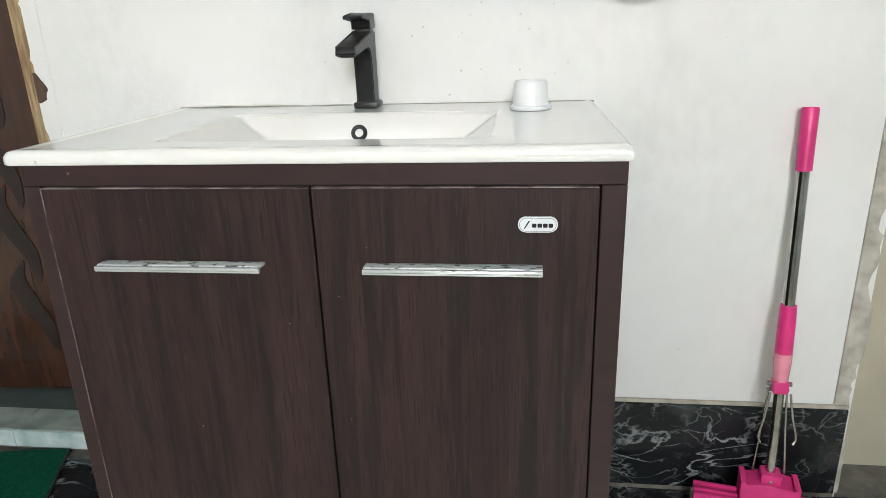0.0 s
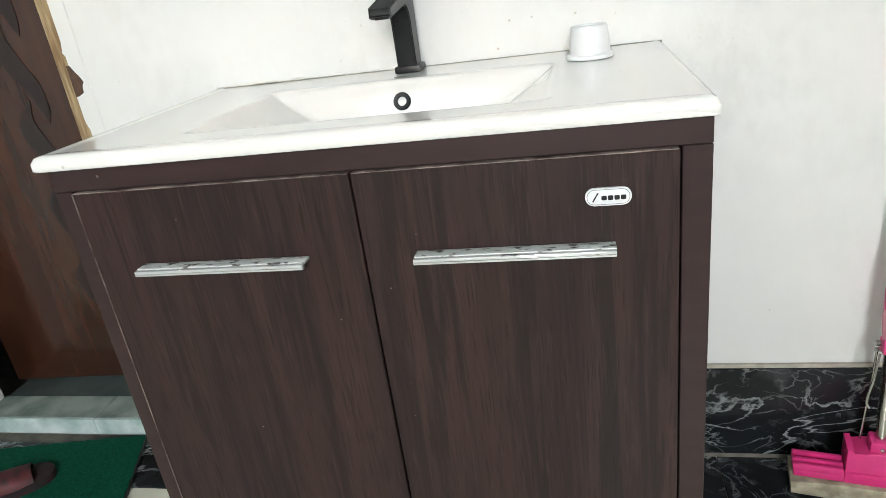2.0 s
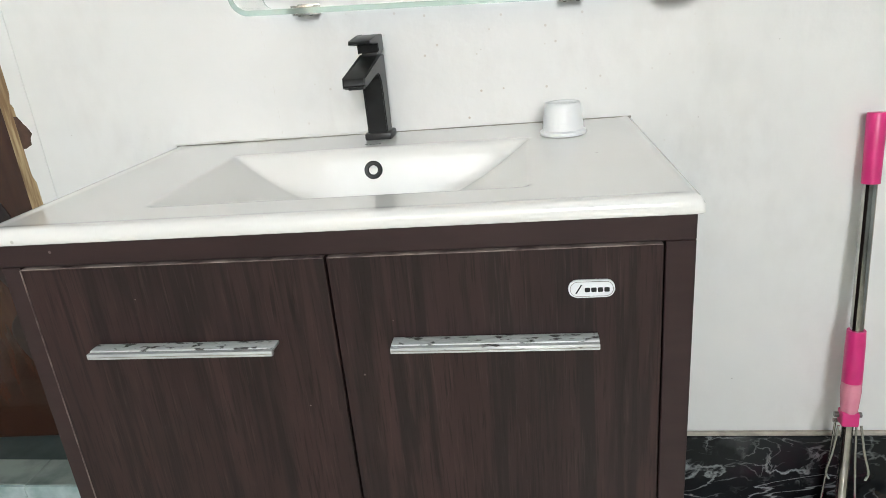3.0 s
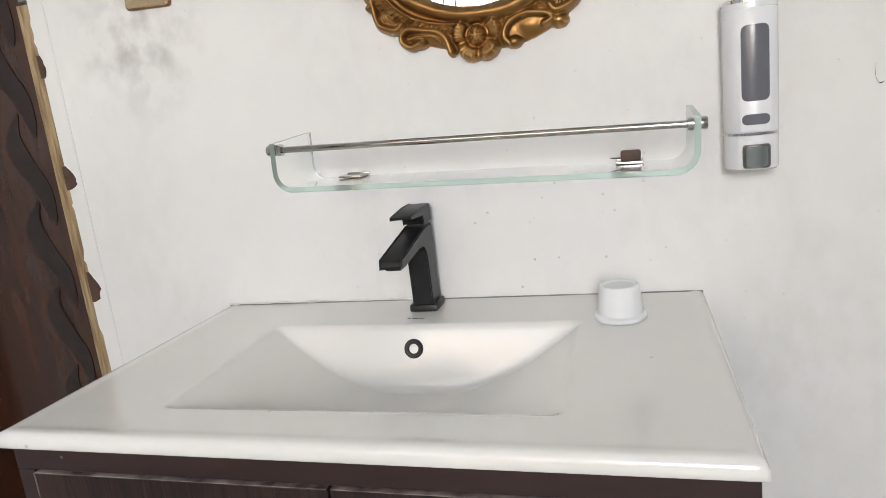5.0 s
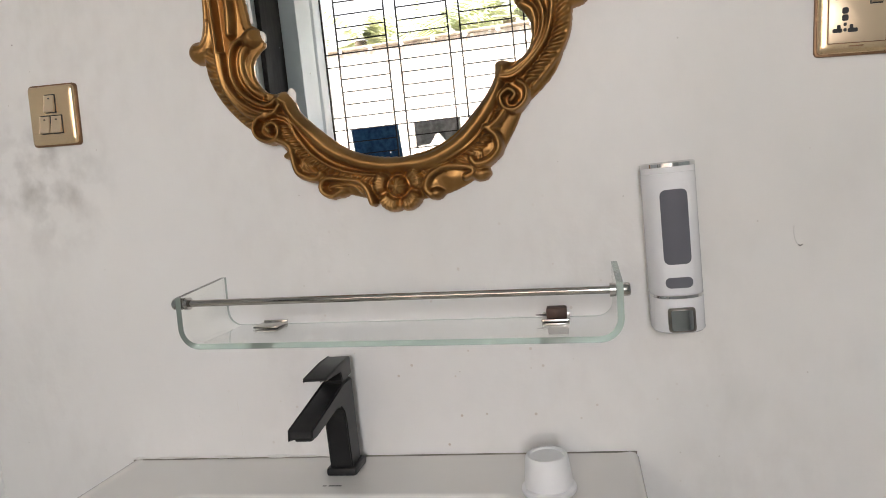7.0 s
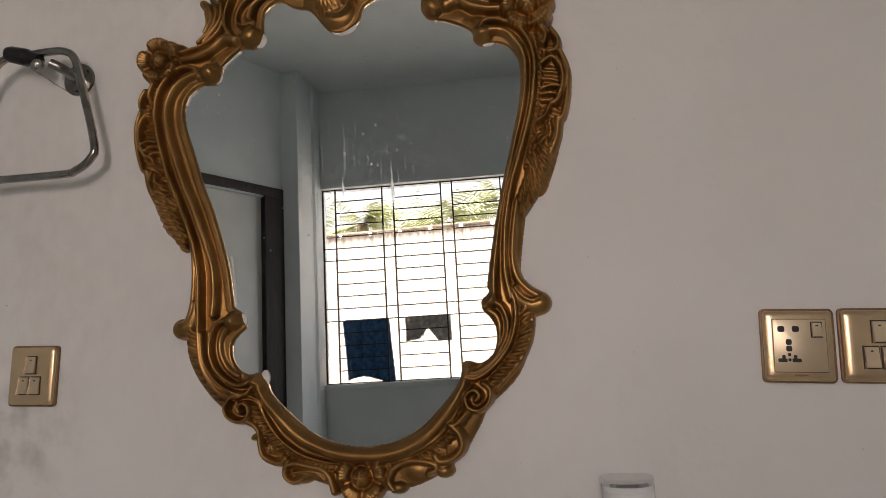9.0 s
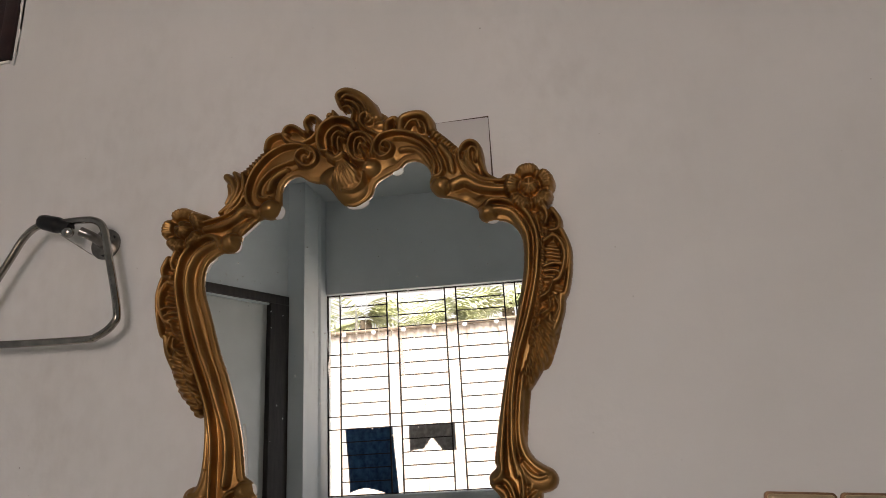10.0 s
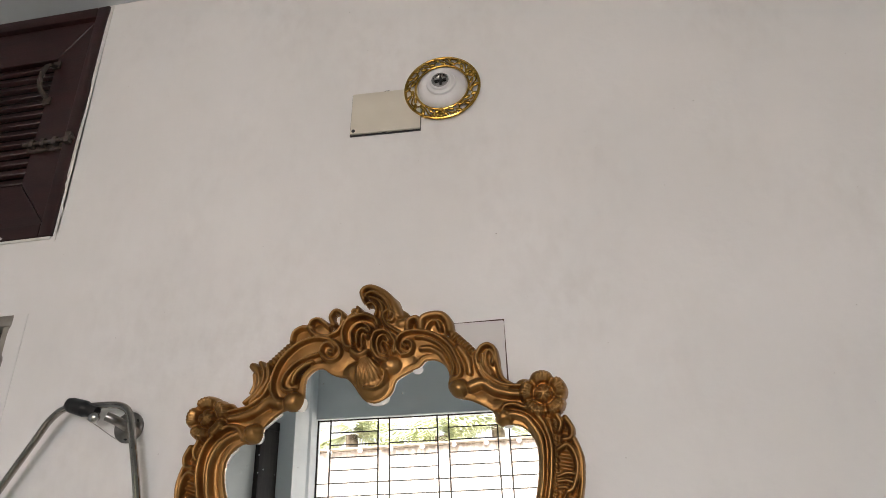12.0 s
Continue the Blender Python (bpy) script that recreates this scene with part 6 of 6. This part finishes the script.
def door_mat():
    bm = bmesh.new()
    out = [(0.0, 0.0), (0.17, -0.430), (-0.36, -0.62), (-0.53, -0.085)]
    n = 24
    pts = []
    for i in range(4):
        a, b = out[i], out[(i + 1) % 4]
        for k in range(n):
            w = 0.0022 * math.sin(3.1 * k + i)
            pts.append((a[0] + (b[0] - a[0]) * k / n + w, a[1] + (b[1] - a[1]) * k / n + w))
    t = thing("door_mat", pose(-0.455, 0.020, 0.0), "dark green fibre door mat on the floor", "mat")
    part("tufted_sheet", moved(prism(pts, 0.009, "z", None, 0.003, 2), Matrix.Translation((0, 0, 0.001))), GREEN, t)
    part("binding", tube([(x, y, 0.005) for x, y in pts], 0.0048, 7, True), IRON, t, "black bound edge")


door_mat()


def slipper():
    t = thing("slipper", pose(-0.705, -0.205, 0.010, 0, 0, -48), "dark red and black house slipper on the mat", "slipper")
    sole = spline([(0.0, 0.13), (0.036, 0.11), (0.044, 0.05), (0.032, -0.03), (0.034, -0.10), (0.0, -0.135), (-0.032, -0.10), (-0.030, -0.03), (-0.044, 0.05), (-0.036, 0.11)], 5, True)
    part("sole", prism([(x, y) for x, y in sole], 0.018, "z", None, 0.004), SLIPPER, t)
    loops = []
    for k in range(9):
        v = 0.015 + 0.07 * k / 8
        hw = 0.043 - 0.004 * abs(k - 4) / 4
        loops.append([(hw * math.cos(math.pi * j / 10), v, 0.012 + (0.030 + 0.012 * (1 - k / 8)) * math.sin(math.pi * j / 10)) for j in range(11)] + [(0.94 * hw * math.cos(math.pi * j / 10), v, 0.012 + (0.026 + 0.012 * (1 - k / 8)) * math.sin(math.pi * j / 10)) for j in range(10, -1, -1)])
    part("strap", rings(loops), SLIPPER_STRAP, t, "red fabric strap")


slipper()


def mop():
    foot, top = Vector((1.174, -0.098, 0.107)), Vector((1.180, -0.022, 0.834))
    t = thing("sponge_mop", pose(*foot), "pink sponge mop with steel handle leaning on the wall", "mop")
    axis = top - foot
    L = axis.length
    q = axis.to_track_quat("Z", "Y").to_matrix().to_4x4()

    def on(profile, sides=20):
        return moved(lathe(profile, sides), q)

    part("handle_grip", on([(0, L), (0.0135, L), (0.0148, L - 0.004), (0.0140, L - 0.06), (0.0138, L - 0.112), (0.0, L - 0.112)]), PINK, t, "pink plastic hand grip")
    part("hang_hole", moved(box(-0.0035, 0.0035, -0.016, -0.0125, L - 0.020, L - 0.010, 0.001), q), IRON, t)
    part("tube", on([(0.0105, L - 0.113), (0.0105, 0.360), (0.0, 0.360)]), RAIL, t, "polished steel tube")
    part("sleeve", on([(0, 0.367), (0.0145, 0.367), (0.0155, 0.34), (0.0160, 0.272), (0.0, 0.272)]), PINK, t, "pink plastic sleeve")
    part("clear_sleeve", on([(0.0158, 0.2715), (0.0165, 0.255), (0.0135, 0.215), (0, 0.215)]), CLEAR_PINK, t, "pale pink clear sleeve")
    part("lower_tube", on([(0.0095, 0.240), (0.0095, 0.0), (0, 0.0)]), RAIL, t)
    col = part("lever_collar", moved(box(-0.014, 0.014, -0.013, 0.013, 0.190, 0.217, 0.004), q), PINK, t)
    for s in (-1, 1):
        part("collar_bolt", moved(lathe([(0, -0.006), (0.005, -0.006), (0.005, 0.004), (0, 0.004)], 10), q @ Matrix.Translation((s * 0.017, -0.006, 0.205)) @ pose(0, 0, 0, 0, 90, 0)), DARK_STEEL, col)
        part("collar_bolt", moved(lathe([(0, -0.005), (0.004, -0.005), (0.004, 0.004), (0, 0.004)], 10), q @ Matrix.Translation((s * 0.016, -0.012, 0.190)) @ pose(0, 0, 0, 0, 90, 0)), DARK_STEEL, col)
        part("pull_rod", moved(tube(spline([(s * 0.017, -0.008, 0.192), (s * 0.021, -0.010, 0.12), (s * 0.030, -0.012, 0.010)], 6), 0.0022, 8), q), STEEL, t)
        part("pull_rod", moved(tube(spline([(s * 0.018, 0.010, 0.192), (s * 0.026, 0.014, 0.14), (s * 0.034, 0.016, 0.105), (s * 0.029, 0.018, 0.090)], 6), 0.0022, 8), q), STEEL, t)
    # squeeze head with two ribbed wings
    yaw = pose(0, 0, 0, 0, 0, -11)
    part("neck", moved(box(-0.019, 0.019, -0.018, 0.018, -0.004, 0.022, 0.005), yaw), PINK, t)
    part("neck_screw", moved(lathe([(0, 0), (0.004, 0), (0.0035, 0.0015), (0, 0.002)], 12), yaw @ Matrix.Translation((0, -0.0185, 0.008)) @ TO_ROOM), STEEL, t)
    prof = [(-0.054, -0.070), (0.054, -0.070), (0.054, 0.004), (0.044, 0.004), (0.044, -0.004), (0.020, 0.002), (0.0, 0.004), (-0.020, 0.002), (-0.044, -0.004), (-0.044, 0.004), (-0.054, 0.004)]
    part("head", moved(prism(prof, 0.052, "y", None, 0.002), yaw @ Matrix.Translation((0, 0.026, 0))), PINK, t, "pink plastic squeeze head")
    part("head_rail", moved(box(-0.052, 0.052, -0.029, -0.0262, -0.050, -0.044, 0.001), yaw), PINK, t)
    for s in (-1, 1):
        wing = part("wing", moved(box(min(s * 0.055, s * 0.138), max(s * 0.055, s * 0.138), -0.030, 0.030, -0.066, -0.050, 0.003), yaw), PINK, t, "ribbed pink wing")
        for y in (-0.027, -0.014, 0.002):
            part("rib", moved(box(min(s * 0.056, s * 0.140), max(s * 0.056, s * 0.140), y - 0.004, y + 0.004, -0.051, -0.032 + 0.2 * y, 0.002), yaw), PINK, wing)
    sp = [(-0.142, -0.076), (-0.140, -0.104), (-0.05, -0.104), (0.06, -0.104), (0.142, -0.104), (0.142, -0.074), (0.05, -0.069), (-0.05, -0.069)]
    part("sponge", moved(prism(sp, 0.074, "y", None, 0.004), yaw @ Matrix.Translation((0, 0.038, 0))), SPONGE, t, "worn beige sponge")


mop()

hook = thing("wall_hook", pose(1.030, 0, 1.124), "tiny dark nail with a scrap of thread", "nail")
part("nail", tube([(0, -0.0005, 0.001), (0.001, -0.006, 0.0), (0.003, -0.008, 0.002)], 0.0006, 6), IRON, hook)
part("thread", tube(spline([(-0.004, -0.001, 0.026), (-0.0045, -0.0012, 0.012), (-0.002, -0.002, 0.003), (0.0, -0.002, 0.001)], 5), 0.00025, 5), STEEL, hook)
# hairline crack in the plaster
tagged(part("hairline_crack", tube(spline([(0.205, 0.0002, 0.856), (0.203, 0.0002, 0.93), (0.199, 0.0002, 1.01), (0.198, 0.0002, 1.045)], 8), lambda u: 0.00025 + 0.0002 * math.sin(40 * u), 5), WHITE_PLASTER, None), "fine crack in the painted plaster", "crack", "", "structure")

# ---- the window behind the camera, seen in the mirror ----
GY = 0.0


def window_grille():
    t = tagged(new("window_1"), "wide window with a black iron grille and open view", "window", "", "structure")
    t.matrix_world = SOUTH
    part("window_sill", box(WX0 + 0.002, WX1 - 0.002, 0.012, 0.075, WZ0 - 0.03, WZ0 - 0.001, 0.003), GREY_PAINT, t)
    n = 16
    pitch = (WZ1 - WZ0 - 0.01) / n
    xs, x = [WX0 + 0.006], WX0 + 0.012
    while x < WX1 - 0.1:
        xs.append(x + 0.086)
        xs.append(x + 0.434)
        x += 0.430
    for x in xs:
        part("upright_bar", box(x - 0.005, x + 0.005, GY - 0.006, GY + 0.006, WZ0, WZ1), IRON, t, "", False)
    for k in range(n + 1):
        z = WZ1 - 0.005 - k * pitch
        if k in (0, 5, 6, 10, 11, 16):
            part("through_rail", box(WX0, WX1, GY - 0.004, GY + 0.004, z - 0.0038, z + 0.0038), IRON, t, "", False)
        else:
            for a in xs[1::2]:
                part("cross_bar", box(a + 0.005, min(a + 0.343, WX1), GY - 0.0035, GY + 0.0035, z - 0.0038, z + 0.0038), IRON, t, "", False)


window_grille()


def cloth(name, x0, x1, z0, z1, material, label, notch=0.0, lean=0.0):
    """Washing hung over a rail: two layers with folds."""
    nx, nz, loops = 28, 14, []
    bm = bmesh.new()
    grid = []
    for j in range(nz + 1):
        v = j / nz
        row = []
        for i in range(nx + 1):
            u = i / nx
            drop = 1.0 - notch * max(0.0, 1 - abs(u - 0.5) * 5.0) - 0.06 * math.sin(5 * u)
            z = z1 + (z0 - z1) * v * drop
            y = GY - 0.022 - 0.012 * math.sin(17 * u + 3 * v) * (0.3 + v) - 0.004 * math.sin(41 * u)
            row.append(bm.verts.new((x0 + (x1 - x0) * u + lean * v, y, z)))
        grid.append(row)
    for j in range(nz):
        for i in range(nx):
            bm.faces.new((grid[j][i], grid[j][i + 1], grid[j + 1][i + 1], grid[j + 1][i]))
    bmesh.ops.solidify(bm, geom=list(bm.faces), thickness=0.004)
    part(name, bm, material, None).matrix_world = SOUTH
    tagged(bpy.data.objects[name], label, "washing")


_rail = WZ1 - 0.005 - 11 * (WZ1 - WZ0 - 0.01) / 16
cloth("blue_cloth", 0.119, 0.457, _rail - 0.42, _rail + 0.006, DENIM, "dark blue cloth hung on the window grille to dry", 0.0, 0.03)
cloth("grey_shorts", 0.571, 0.895, _rail - 0.17, _rail + 0.006, GREY_CLOTH, "small grey shorts hung on the window grille", 0.45)

# ---- outside ----
structure("ground", box(-60, 60, -120, -4.11, -0.35, -0.25), CONCRETE, "pale concrete yard outside the window", "ground")


def fence():
    t = thing("sheet_fence", pose(0, -7.2, -0.25), "pale corrugated sheet fence across the yard", "fence")
    for s in range(10):
        x0 = -5.0 + s * 1.0
        pts = []
        for k in range(41):
            pts.append((x0 + k * 0.0249, 0.012 * math.sin(k * math.pi / 2)))
        back = [(x, y - 0.004) for x, y in reversed(pts)]
        part("sheet", prism(pts + back, 3.36, "z"), SHEET, t, "", False)
    part("top_rail", tube([(-5, 0.03, 3.35), (5, 0.03, 3.35)], 0.026, 8), BARK, t, "weathered dark top rail")
    for k in range(24):
        part("knot", ellipsoid((-4.83 + 0.40 * k, 0.07, 3.32), (0.030, 0.03, 0.030), None, 8, 6), WHITE_PLASTIC, t)


fence()


def palm(x, y, height, seed):
    rnd = random.Random(seed)
    t = thing("palm_tree", pose(x, y, -0.25), "leafy palm tree rising behind the fence", "tree", "palms behind the fence")
    part("trunk", tube(spline([(0, 0, 0), (0.08, 0, height * 0.5), (0.02, 0.05, height)], 8), lambda u: 0.16 - 0.06 * u, 10), BARK, t)
    crown = bmesh.new()
    for k in range(30):
        a, el, L = rnd.uniform(0, 6.28), rnd.uniform(-0.1, 1.4), rnd.uniform(0.5, 1.15)
        prev = None
        for j in range(12):
            u = j / 11
            r = L * u * math.cos(el * (1 - 0.5 * u))
            z = height + L * u * math.sin(el) - 0.45 * u * u
            c = Vector((r * math.cos(a), r * math.sin(a), z))
            if j > 1:
                for s in (-1, 1):
                    side = Vector((-math.sin(a) * s, math.cos(a) * s, -0.5)) * (0.22 * math.sin(math.pi * min(1, u + 0.1)) + 0.05)
                    tip = c + side + Vector((math.cos(a), math.sin(a), 0)) * 0.16
                    w = Vector((math.cos(a), math.sin(a), 0.2)) * 0.022
                    vs = [crown.verts.new(q) for q in (c - w, c + w, tip)]
                    crown.faces.new(vs)
            prev = c
    tagged(part("crown", crown, LEAF, t, "", False), kind="stuff")


for k, (x, y, h) in enumerate(((-2.45, -9.4, 3.95), (-1.65, -9.9, 3.80), (-0.95, -9.2, 3.80), (-0.1, -9.6, 4.05), (0.9, -9.2, 4.0), (-3.5, -9.8, 3.95))):
    palm(x, y, h, 20 + k)

# ---- floor tiles, last ----
floor = bpy.data.objects["floor"]


def tile_mesh(name, w, d, material):
    return mesh_of(box(-w / 2, w / 2, -d / 2, d / 2, -0.010, 0.0, 0.0012, 1), name, material)


_black, _cream = tile_mesh("black_tile", 0.398, 0.1465, MARBLE), tile_mesh("cream_tile", 0.398, 0.398, CREAM_TILE)


def lay(me, name, x, y):
    ob = new(name, me)
    ob.parent = floor
    ob.location = (x, y, 0)


for i in range(10):
    lay(_black, "border_tile", -1.285 + 0.4 * i, -0.0755)
for i in range(12):
    for j in range(9):
        lay(_cream, "floor_tile", -1.78 + 0.4 * i, -0.3495 - 0.4 * j)
